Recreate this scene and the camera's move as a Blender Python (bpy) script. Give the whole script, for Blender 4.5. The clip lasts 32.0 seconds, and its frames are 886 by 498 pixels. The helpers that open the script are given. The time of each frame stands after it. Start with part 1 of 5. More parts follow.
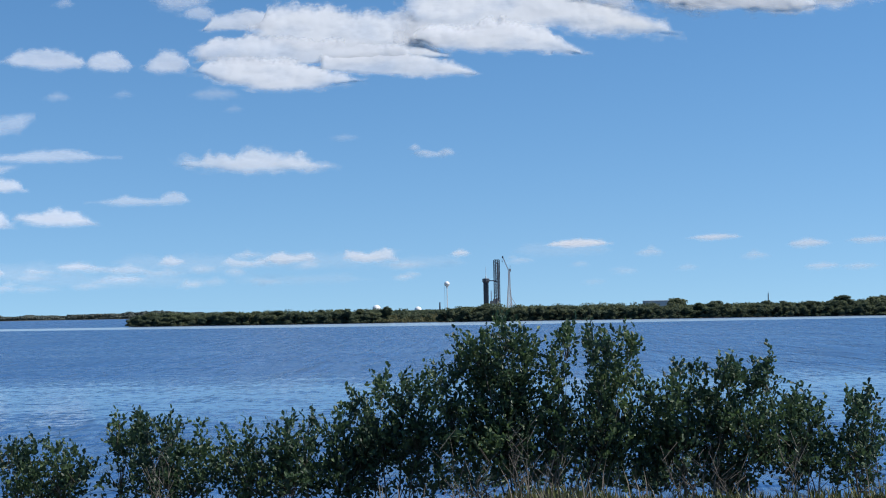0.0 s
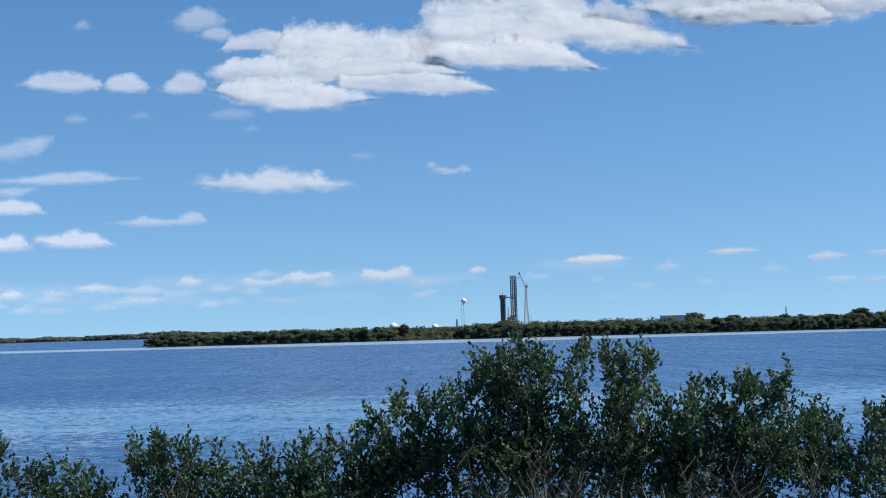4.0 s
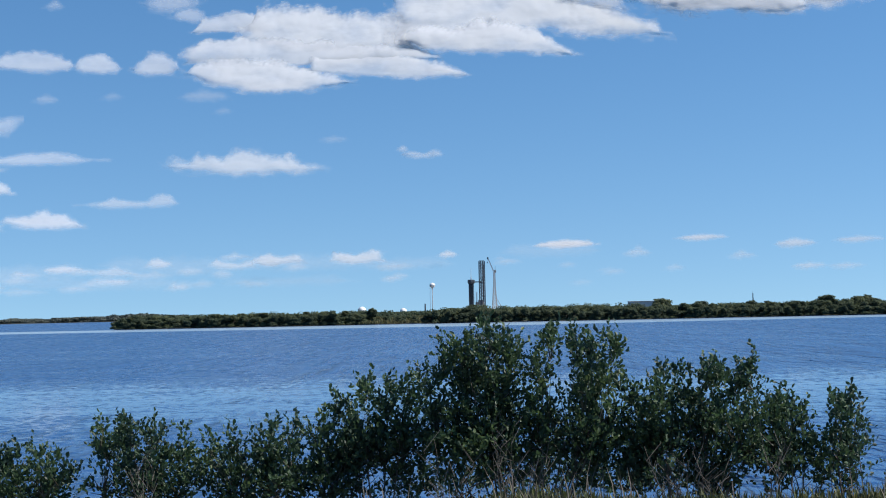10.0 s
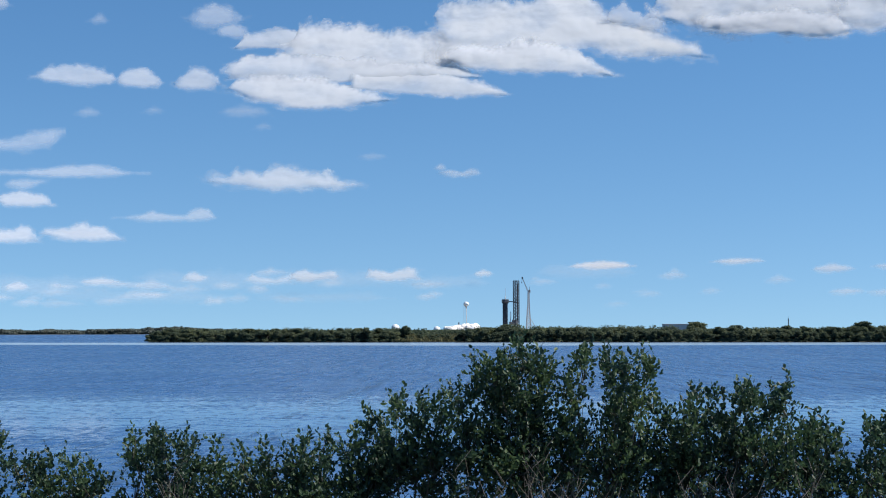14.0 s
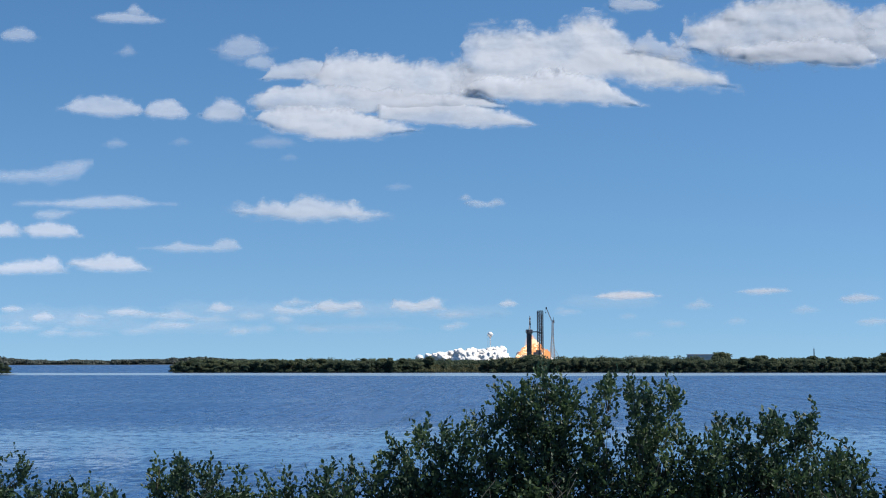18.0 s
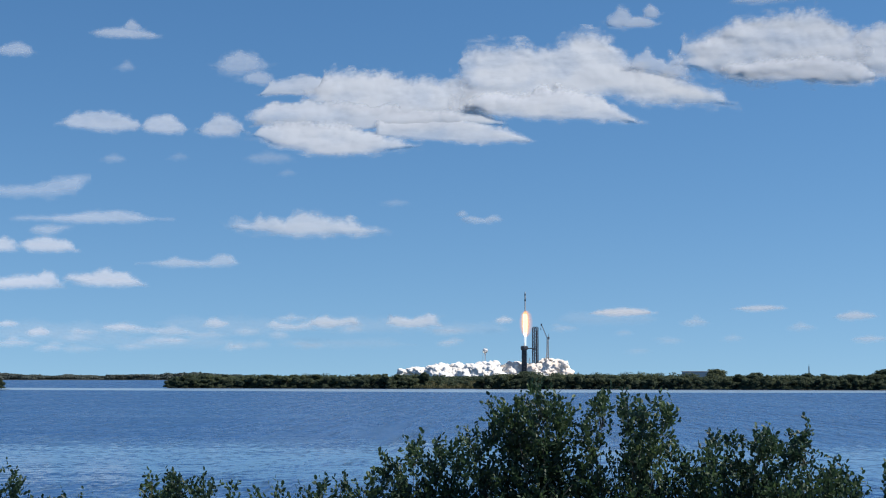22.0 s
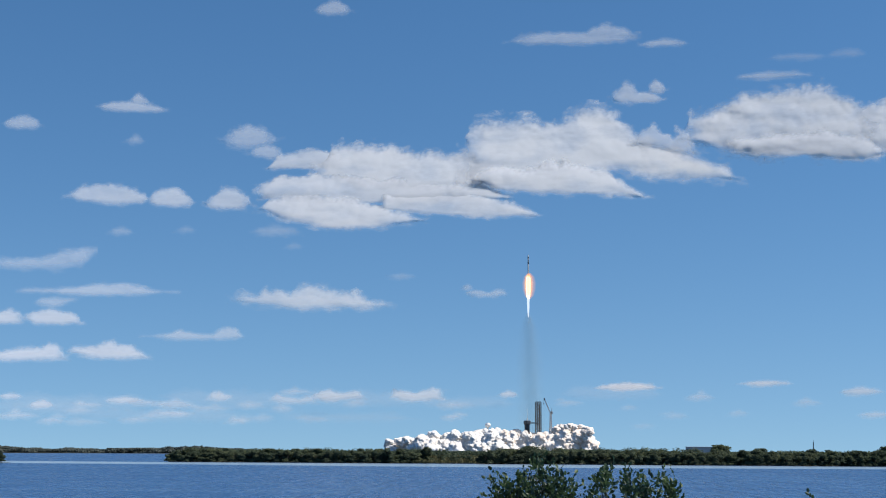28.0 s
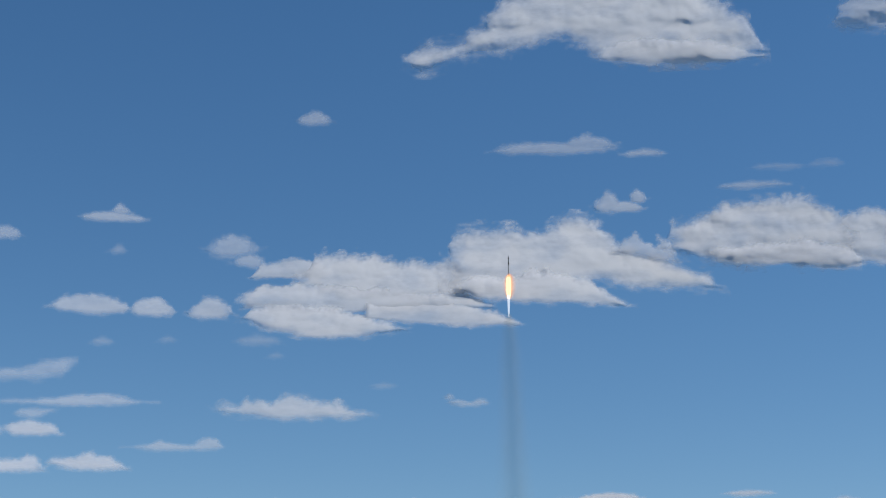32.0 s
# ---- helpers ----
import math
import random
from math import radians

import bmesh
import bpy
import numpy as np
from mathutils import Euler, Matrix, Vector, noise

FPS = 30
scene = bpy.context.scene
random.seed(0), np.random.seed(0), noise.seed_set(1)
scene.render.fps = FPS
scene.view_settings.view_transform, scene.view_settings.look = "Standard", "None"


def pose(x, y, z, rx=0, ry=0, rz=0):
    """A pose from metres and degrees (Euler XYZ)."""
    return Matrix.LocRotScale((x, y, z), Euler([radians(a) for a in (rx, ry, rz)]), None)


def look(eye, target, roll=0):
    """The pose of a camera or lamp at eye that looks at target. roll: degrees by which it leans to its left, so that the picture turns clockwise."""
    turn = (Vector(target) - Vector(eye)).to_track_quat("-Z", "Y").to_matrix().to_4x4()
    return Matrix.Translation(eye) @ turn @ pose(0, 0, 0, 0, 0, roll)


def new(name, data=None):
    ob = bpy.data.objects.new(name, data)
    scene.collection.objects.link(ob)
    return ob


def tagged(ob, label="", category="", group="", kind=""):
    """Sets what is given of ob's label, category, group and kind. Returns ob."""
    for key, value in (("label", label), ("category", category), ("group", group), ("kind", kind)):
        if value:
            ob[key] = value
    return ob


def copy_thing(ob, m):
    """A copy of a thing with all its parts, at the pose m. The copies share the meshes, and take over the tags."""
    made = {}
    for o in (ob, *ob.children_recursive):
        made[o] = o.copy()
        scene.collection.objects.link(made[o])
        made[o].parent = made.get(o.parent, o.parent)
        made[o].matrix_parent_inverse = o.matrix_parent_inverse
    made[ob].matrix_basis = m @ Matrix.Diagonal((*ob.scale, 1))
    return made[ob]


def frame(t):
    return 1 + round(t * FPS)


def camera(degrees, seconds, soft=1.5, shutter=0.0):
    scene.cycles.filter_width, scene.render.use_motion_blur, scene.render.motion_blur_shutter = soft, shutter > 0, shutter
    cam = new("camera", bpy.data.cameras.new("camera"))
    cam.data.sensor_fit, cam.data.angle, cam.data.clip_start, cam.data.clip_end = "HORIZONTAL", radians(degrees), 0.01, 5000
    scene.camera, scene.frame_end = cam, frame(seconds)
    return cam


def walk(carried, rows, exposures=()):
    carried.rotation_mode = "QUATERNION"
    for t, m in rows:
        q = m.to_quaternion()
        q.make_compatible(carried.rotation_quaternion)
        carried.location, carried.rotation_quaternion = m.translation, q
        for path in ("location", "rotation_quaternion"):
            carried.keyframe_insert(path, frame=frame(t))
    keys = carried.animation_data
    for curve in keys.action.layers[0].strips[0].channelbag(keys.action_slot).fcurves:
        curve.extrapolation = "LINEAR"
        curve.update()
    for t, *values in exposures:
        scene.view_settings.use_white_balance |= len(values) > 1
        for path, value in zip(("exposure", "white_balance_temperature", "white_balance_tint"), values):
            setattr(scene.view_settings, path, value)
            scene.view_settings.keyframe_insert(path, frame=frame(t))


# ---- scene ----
EYE = 3.5            # lens above the water, metres
PAD = 4500.0         # distance to the launch pad


def shot(x, yaw, pitch, roll):
    """A pose of the hand-held camera: sideways sway, then degrees to the left, up and of roll."""
    a, b = radians(yaw), radians(pitch)
    eye = Vector((x, 0, EYE))
    return look(eye, eye + 100 * Vector((-math.sin(a) * math.cos(b), math.cos(a) * math.cos(b), math.sin(b))), roll)


cam = camera(32.4, 32.0, soft=1.05)
walk(cam, [
    (0, shot(-0.020, 2.000, 2.352, -1.025)), (0.5, shot(-0.018, 2.028, 2.385, -0.970)), (1, shot(-0.017, 2.003, 2.450, -0.963)), 
    (1.5, shot(-0.015, 1.944, 2.572, -0.871)), (2, shot(-0.013, 2.001, 2.713, -0.833)), (2.5, shot(-0.012, 2.124, 2.833, -1.009)), 
    (3, shot(-0.010, 2.280, 2.931, -1.205)), (3.5, shot(-0.009, 2.434, 2.998, -1.485)), (5.5, shot(-0.007, 2.763, 3.014, -1.782)), 
    (6, shot(-0.006, 2.799, 3.002, -1.530)), (6.5, shot(-0.005, 2.849, 3.025, -1.185)), (7, shot(-0.005, 2.840, 3.069, -1.053)), 
    (7.5, shot(-0.004, 2.826, 3.141, -0.860)), (8, shot(-0.003, 2.773, 3.170, -0.823)), (8.5, shot(-0.003, 2.564, 3.105, -1.009)), 
    (9, shot(-0.002, 2.153, 2.926, -1.140)), (9.5, shot(-0.002, 1.729, 2.644, -1.303)), (10, shot(-0.003, 1.440, 2.393, -1.281)), 
    (10.5, shot(-0.003, 1.440, 2.184, -1.150)), (11, shot(-0.004, 1.685, 2.085, -1.083)), (11.5, shot(-0.004, 2.040, 2.132, -0.821)), 
    (12, shot(-0.004, 2.291, 2.309, -0.656)), (12.5, shot(-0.005, 2.457, 2.530, -0.391)), (13, shot(-0.005, 2.570, 2.755, -0.354)), 
    (13.5, shot(-0.005, 2.650, 2.969, -0.089)), (14, shot(-0.004, 2.742, 3.111, -0.152)), (14.5, shot(-0.004, 2.813, 3.201, -0.131)), 
    (16.5, shot(-0.003, 3.371, 3.665, -0.113)), (17, shot(-0.003, 3.494, 3.837, -0.126)), (17.5, shot(-0.002, 3.594, 4.032, -0.136)), 
    (18, shot(-0.002, 3.635, 4.248, -0.146)), (18.5, shot(-0.000, 3.703, 4.512, -0.076)), (19, shot(0.001, 3.768, 4.756, 0.000)), 
    (19.5, shot(0.003, 3.797, 4.979, 0.084)), (20, shot(0.004, 3.763, 5.105, 0.187)), (20.5, shot(0.006, 3.669, 5.112, 0.319)), 
    (21, shot(0.008, 3.517, 5.029, 0.308)), (21.5, shot(0.009, 3.441, 4.915, 0.178)), (22, shot(0.011, 3.458, 4.853, 0.036)), 
    (22.5, shot(0.012, 3.535, 4.878, -0.022)), (23, shot(0.013, 3.619, 5.043, 0.012)), (23.5, shot(0.014, 3.627, 5.223, 0.066)), 
    (24, shot(0.015, 3.603, 5.409, 0.161)), (24.5, shot(0.016, 3.572, 5.584, 0.226)), (25, shot(0.017, 3.528, 5.731, 0.294)), 
    (25.5, shot(0.017, 3.531, 5.915, 0.302)), (27.5, shot(0.017, 3.535, 7.145, 0.400)), (28, shot(0.017, 3.580, 7.623, 0.253)), 
    (28.5, shot(0.017, 3.661, 8.048, 0.205)), (29, shot(0.017, 3.744, 8.475, 0.185)), (29.5, shot(0.017, 3.742, 8.927, 0.194)), 
    (30, shot(0.017, 3.637, 9.360, 0.251)), (30.5, shot(0.017, 3.399, 9.851, 0.194)), (31, shot(0.017, 3.145, 10.412, 0.180)), 
    (31.5, shot(0.017, 2.962, 11.033, 0.118)), (32, shot(0.017, 2.848, 11.720, 0.024)), 
], exposures=[(0, 0.5), (14, 0.47), (19, 0.33), (25, 0.26), (28, 0.25), (30, 0.18), (32, -0.03)])

# ---- world and sun ----
SUN_AZ, SUN_EL = 94.0, 48.0     # degrees to the right of the pad, and above the horizon
world = bpy.data.worlds.new("world")
scene.world = world
world.use_nodes = True
wn, wl = world.node_tree.nodes, world.node_tree.links
sky = wn.new("ShaderNodeTexSky")
sky.sky_type, sky.sun_disc = "NISHITA", False
sky.sun_elevation, sky.sun_rotation = radians(SUN_EL), radians(SUN_AZ)
sky.altitude, sky.air_density, sky.dust_density, sky.ozone_density = 0, 1.0, 0.1, 2.5
# clear dry air: the pale band at the horizon is thin, so the sky is read a little higher up
way, lift = wn.new("ShaderNodeTexCoord"), wn.new("ShaderNodeMapping")
lift.inputs["Location"].default_value = (0, 0, 0.128)
hue = wn.new("ShaderNodeHueSaturation")
hue.inputs["Saturation"].default_value = 1.24
hue.inputs["Hue"].default_value = 0.4995
wl.new(way.outputs["Generated"], lift.inputs["Vector"])
wl.new(lift.outputs[0], sky.inputs["Vector"])
wl.new(sky.outputs[0], hue.inputs["Color"])
wl.new(hue.outputs[0], wn["Background"].inputs["Color"])
wn["Background"].inputs["Strength"].default_value = 0.10

sun = new("sun", bpy.data.lights.new("sun", "SUN"))
sun.data.energy, sun.data.angle, sun.data.color = 4.4, radians(0.5), (1.0, 0.95, 0.87)
sa, se = radians(SUN_AZ), radians(SUN_EL)
sun.matrix_world = look((0, 0, 0), (-math.sin(sa) * math.cos(se), -math.cos(sa) * math.cos(se), -math.sin(se)))


# ---- materials ----
class Mat:
    """A node material in the making."""
    def __init__(self, name):
        self.m = bpy.data.materials.new(name)
        self.m.use_nodes = True
        self.t = self.m.node_tree
        self.b = self.t.nodes["Principled BSDF"]
        self.out = self.t.nodes["Material Output"]

    def node(self, kind, **inputs):
        n = self.t.nodes.new("ShaderNode" + kind)
        for k, v in inputs.items():
            n.inputs[k.replace("_", " ")].default_value = v
        return n

    def link(self, a, b):
        self.t.links.new(a, b)

    def coords(self, scale=(1, 1, 1), kind="Object"):
        c, mp = self.node("TexCoord"), self.node("Mapping")
        mp.inputs["Scale"].default_value = scale
        self.link(c.outputs[kind], mp.inputs["Vector"])
        return mp.outputs[0]

    def noise(self, vec, scale, detail=4.0, rough=0.55):
        n = self.node("TexNoise", Scale=scale, Detail=detail, Roughness=rough)
        self.link(vec, n.inputs["Vector"])
        return n.outputs["Fac"]

    def ramp(self, fac, *stops):
        n = self.node("ValToRGB")
        e = n.color_ramp.elements
        while len(e) < len(stops):
            e.new(0.5)
        for el, (pos, col) in zip(e, stops):
            el.position, el.color = pos, (*col, 1) if len(col) == 3 else col
        self.link(fac, n.inputs[0])
        return n.outputs[0]

    def math(self, op, a, b=None, c=None):
        n = self.node("Math")
        n.operation = op
        for i, v in enumerate((a, b, c)):
            if v is None:
                continue
            if isinstance(v, (int, float)):
                n.inputs[i].default_value = v
            else:
                self.link(v, n.inputs[i])
        return n.outputs[0]

    def bump(self, height, strength, distance):
        n = self.node("Bump", Strength=strength, Distance=distance)
        self.link(height, n.inputs["Height"])
        self.link(n.outputs[0], self.b.inputs["Normal"])
        return n


def surface(name, dark, light, rough=0.7, scale=1.0, metal=0.0, bump=0.3, stain=0.3, spread=0.0):
    """A weathered surface: grain and stains at two scales between two base colours, and a little per-object spread."""
    k = Mat(name)
    v = k.coords()
    mix = k.math("MULTIPLY_ADD", k.noise(v, 0.35 * scale, 3), stain, k.math("MULTIPLY", k.noise(v, 4.0 * scale, 6, 0.65), 1 - stain))
    if spread:
        info = k.node("ObjectInfo")
        mix = k.math("ADD", mix, k.math("MULTIPLY", k.math("SUBTRACT", info.outputs["Random"], 0.5), spread))
    k.link(k.ramp(mix, (0.3, dark), (0.7, light)), k.b.inputs["Base Color"])
    k.b.inputs["Roughness"].default_value = rough
    k.b.inputs["Metallic"].default_value = metal
    if bump:
        k.bump(mix, bump, 0.05 / scale)
    return k.m


def foliage(name, dark, light, rough=0.5, trans=0.25, big=0.6):
    """Leaves: colour varies leaf by leaf and in patches, light passes through a little."""
    k = Mat(name)
    geo, info = k.node("NewGeometry"), k.node("ObjectInfo")
    f = k.math("ADD", k.math("MULTIPLY", geo.outputs["Random Per Island"], 0.55), k.math("MULTIPLY", k.noise(k.coords(), big, 3), 0.45))
    f = k.math("ADD", f, k.math("MULTIPLY", k.math("SUBTRACT", info.outputs["Random"], 0.5), 0.35))
    col = k.ramp(f, (0.25, dark), (0.6, light), (0.95, tuple(c * s for c, s in zip(light, (1.7, 1.45, 1.1)))))
    k.link(col, k.b.inputs["Base Color"])
    k.b.inputs["Roughness"].default_value = rough
    tr, mx = k.node("BsdfTranslucent"), k.node("MixShader")
    k.link(col, tr.inputs["Color"])
    mx.inputs[0].default_value = trans
    k.link(k.b.outputs[0], mx.inputs[1])
    k.link(tr.outputs[0], mx.inputs[2])
    k.link(mx.outputs[0], k.out.inputs["Surface"])
    return k.m


def cloud_stuff():
    """Sunlit vapour: opaque where thick, fraying to nothing at the torn edges."""
    k = Mat("cloud_vapour")
    att, depth = k.node("Attribute"), k.node("Attribute")
    att.attribute_name, depth.attribute_name = "thick", "depth"
    v = k.coords((0.8, 0.5, 1.3))
    fray = k.math("ADD", k.math("MULTIPLY", k.math("SUBTRACT", k.noise(v, 0.015, 6, 0.53), 0.5), 2.2),
                  k.math("MULTIPLY", k.math("SUBTRACT", k.noise(v, 0.06, 3, 0.5), 0.5), 0.22))
    rim = k.math("MAXIMUM", k.math("SUBTRACT", 1.15, att.outputs["Fac"]), 0.0)      # only the rim frays
    t = k.math("ADD", att.outputs["Fac"], k.math("MULTIPLY", fray, rim))
    ramp = k.node("MapRange")
    ramp.interpolation_type = "SMOOTHSTEP"
    k.link(t, ramp.inputs["Value"])
    for i, val in ((1, -0.1), (2, 1.1), (3, 0.0), (4, 1.0)):
        ramp.inputs[i].default_value = val
    # thin places, where the sky shows through
    veil = k.node("MapRange")
    k.link(k.noise(k.coords((0.6, 0.4, 1.5)), 0.011, 5, 0.55), veil.inputs["Value"])
    for i, val in ((1, 0.3), (2, 0.52), (3, 0.72), (4, 1.0)):
        veil.inputs[i].default_value = val
    alpha = k.math("MULTIPLY", k.math("MULTIPLY", ramp.outputs[0], veil.outputs[0]), depth.outputs["Fac"])
    dif, tra, clear = k.node("BsdfDiffuse"), k.node("BsdfTranslucent"), k.node("BsdfTransparent")
    dif.inputs[0].default_value = tra.inputs[0].default_value = (0.645, 0.665, 0.705, 1)
    # scattered light put into the normals: a fixed bend up and sunward softens relief
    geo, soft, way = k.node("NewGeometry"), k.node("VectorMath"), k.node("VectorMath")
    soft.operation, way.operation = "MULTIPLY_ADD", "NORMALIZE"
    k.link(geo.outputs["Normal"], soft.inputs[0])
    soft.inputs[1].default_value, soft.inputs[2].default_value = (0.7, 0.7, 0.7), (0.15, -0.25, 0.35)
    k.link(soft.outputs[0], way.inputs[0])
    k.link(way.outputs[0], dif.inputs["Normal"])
    body, mx = k.node("MixShader"), k.node("MixShader")
    body.inputs[0].default_value = 0.3
    k.link(dif.outputs[0], body.inputs[1]); k.link(tra.outputs[0], body.inputs[2])
    k.link(alpha, mx.inputs[0])
    k.link(clear.outputs[0], mx.inputs[1]); k.link(body.outputs[0], mx.inputs[2])
    k.link(mx.outputs[0], k.out.inputs["Surface"])
    return k.m


def glow(name, color, strength, alpha=1.0, fade=False):
    """Burning gas: it gives off light, and the outer sheaths are mostly clear."""
    k = Mat(name)
    em, clear, mx = k.node("Emission", Strength=strength), k.node("BsdfTransparent"), k.node("MixShader")
    em.inputs[0].default_value = (*color, 1)
    mx.inputs[0].default_value = alpha
    if fade:      # thins out towards its flanks
        att = k.node("Attribute")
        att.attribute_name = "fade"
        k.link(k.math("MULTIPLY", att.outputs["Fac"], alpha), mx.inputs[0])
    k.link(clear.outputs[0], mx.inputs[1]); k.link(em.outputs[0], mx.inputs[2])
    k.link(mx.outputs[0], k.out.inputs["Surface"])
    return k.m


def haze(name, color, alpha):
    """Thin soot and vapour that hangs in the air."""
    k = Mat(name)
    dif, clear, mx = k.node("BsdfDiffuse"), k.node("BsdfTransparent"), k.node("MixShader")
    dif.inputs[0].default_value = (*color, 1)
    n = k.noise(k.coords((1, 1, 0.25)), 0.05, 4)
    att = k.node("Attribute")
    att.attribute_name = "fade"
    k.link(k.math("MULTIPLY", k.math("MULTIPLY", n, alpha * 2), att.outputs["Fac"]), mx.inputs[0])
    k.link(clear.outputs[0], mx.inputs[1]); k.link(dif.outputs[0], mx.inputs[2])
    k.link(mx.outputs[0], k.out.inputs["Surface"])
    return k.m


def smoke_stuff(name, tan, white):
    """Dense steam: white, tan in places; scattered light is put into its normals, bent up and sunward to soften them.
    """
    k = Mat(name)
    v = k.coords()
    n = k.noise(v, 0.05, 5, 0.6)
    col = k.ramp(n, (0.38, tan), (0.6, white))
    dif, tr, mx = k.node("BsdfDiffuse"), k.node("BsdfTranslucent"), k.node("MixShader")
    k.link(col, dif.inputs[0]); k.link(col, tr.inputs[0])
    b = k.node("Bump", Strength=0.3, Distance=3.0)
    k.link(k.noise(v, 0.11, 5, 0.55), b.inputs["Height"])
    soft, way = k.node("VectorMath"), k.node("VectorMath")
    soft.operation, way.operation = "MULTIPLY_ADD", "NORMALIZE"
    k.link(b.outputs[0], soft.inputs[0])
    soft.inputs[1].default_value, soft.inputs[2].default_value = (0.55, 0.55, 0.55), (0.2, -0.22, 0.34)
    k.link(soft.outputs[0], way.inputs[0])
    k.link(way.outputs[0], dif.inputs["Normal"])
    mx.inputs[0].default_value = 0.14
    k.link(dif.outputs[0], mx.inputs[1]); k.link(tr.outputs[0], mx.inputs[2])
    k.link(mx.outputs[0], k.out.inputs["Surface"])
    return k.m


def water_stuff():
    """Ruffled lagoon: wind ripples with smoother slicks lying across them in bands."""
    k = Mat("lagoon_water")
    v = k.coords()
    sep = k.node("SeparateXYZ")
    k.link(v, sep.inputs[0])
    ydist = sep.outputs["Y"]
    # slicks: a band at fifty to eighty metres and a strip under the far mangroves, with wandering edges
    wob = k.math("SUBTRACT", k.noise(k.coords((0.012, 0.03, 1)), 1.0, 4), 0.5)
    yy = k.math("ADD", ydist, k.math("MULTIPLY", wob, 26.0))
    def band(lo, hi, soft):
        a, b = k.node("MapRange"), k.node("MapRange")
        for n, e0, e1 in ((a, lo - soft, lo + soft), (b, hi + soft, hi - soft)):
            n.interpolation_type = "SMOOTHSTEP"
            k.link(yy, n.inputs["Value"])
            n.inputs[1].default_value, n.inputs[2].default_value = e0, e1
        return k.math("MULTIPLY", a.outputs[0], b.outputs[0])
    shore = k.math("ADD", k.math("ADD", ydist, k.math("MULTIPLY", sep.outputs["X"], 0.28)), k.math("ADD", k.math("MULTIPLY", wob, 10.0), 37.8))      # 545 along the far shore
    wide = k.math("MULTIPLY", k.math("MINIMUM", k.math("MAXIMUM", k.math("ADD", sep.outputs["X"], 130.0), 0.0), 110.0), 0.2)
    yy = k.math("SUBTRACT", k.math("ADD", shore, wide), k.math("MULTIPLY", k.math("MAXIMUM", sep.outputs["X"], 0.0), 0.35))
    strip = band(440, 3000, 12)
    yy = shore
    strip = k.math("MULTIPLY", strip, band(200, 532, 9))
    yy = k.math("ADD", ydist, k.math("MULTIPLY", wob, 26.0))
    # the slick breaks up into flecks towards its edges
    fine = k.math("SUBTRACT", k.noise(k.coords((2.2, 1.3, 1)), 1.0, 4, 0.65), 0.5)
    wide = k.math("SUBTRACT", k.noise(k.coords((0.22, 0.3, 1)), 1.0, 4, 0.6), 0.5)
    fleckle = k.node("MapRange")
    fleckle.interpolation_type = "SMOOTHSTEP"
    k.link(k.math("ADD", k.math("MULTIPLY", band(46, 82, 16), 0.62), k.math("ADD", k.math("MULTIPLY", fine, 2.3), k.math("MULTIPLY", wide, 1.0))), fleckle.inputs["Value"])
    fleckle.inputs[1].default_value, fleckle.inputs[2].default_value = 0.27, 0.74
    slick = k.math("MAXIMUM", fleckle.outputs[0], strip)
    streak = k.noise(k.coords((0.004, 0.045, 1)), 1.0, 5, 0.6)
    slick = k.math("MINIMUM", k.math("ADD", slick, k.math("MULTIPLY", k.math("SUBTRACT", streak, 0.52), 0.8)), 1.0)
    slick = k.math("MAXIMUM", slick, 0.0)
    chop = k.noise(k.coords((1.0, 0.6, 1)), 1.0, 3, 0.5)
    fleck = k.noise(k.coords((0.7, 0.06, 1)), 1.0, 4, 0.6)
    swell = k.noise(k.coords((0.36, 0.10, 1)), 1.0, 5, 0.6)
    gust = k.noise(k.coords((0.07, 0.014, 1)), 1.0, 6, 0.6)
    # wind-ruffled water
    k.b.inputs["Base Color"].default_value = (0.022, 0.074, 0.192, 1)
    k.b.inputs["IOR"].default_value = 1.333
    k.link(k.math("ADD", 0.14, k.math("ADD", k.math("MULTIPLY", gust, 0.10), k.math("MULTIPLY", fleck, 0.16))), k.b.inputs["Roughness"])
    k.bump(k.math("ADD", k.math("ADD", k.math("MULTIPLY", chop, 0.8), k.math("MULTIPLY", fleck, 1.3)),
                  k.math("ADD", k.math("MULTIPLY", swell, 1.2), k.math("MULTIPLY", gust, 5.0))), 1.0, 0.68)
    # calm water in the slicks
    calm, mx = k.node("BsdfPrincipled", Roughness=0.07, IOR=1.333), k.node("MixShader")
    far = k.node("MapRange")      # farther out the calm water still trembles
    k.link(ydist, far.inputs["Value"])
    for i, val in ((1, 100.0), (2, 320.0), (3, 0.07), (4, 0.12)):
        far.inputs[i].default_value = val
    k.link(k.math("ADD", far.outputs[0], k.math("MULTIPLY", strip, 0.12)), calm.inputs["Roughness"])
    k.link(k.ramp(strip, (0.0, (0.022, 0.074, 0.192)), (1.0, (0.27, 0.35, 0.41))), calm.inputs["Base Color"])      # the low sky's reflection painted as a pale base colour under the far shore
    b = k.node("Bump", Strength=1.0, Distance=0.006)
    k.link(chop, b.inputs["Height"])
    k.link(b.outputs[0], calm.inputs["Normal"])
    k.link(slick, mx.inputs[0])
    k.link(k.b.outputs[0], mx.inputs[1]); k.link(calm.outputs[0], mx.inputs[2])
    k.link(mx.outputs[0], k.out.inputs["Surface"])
    return k.m


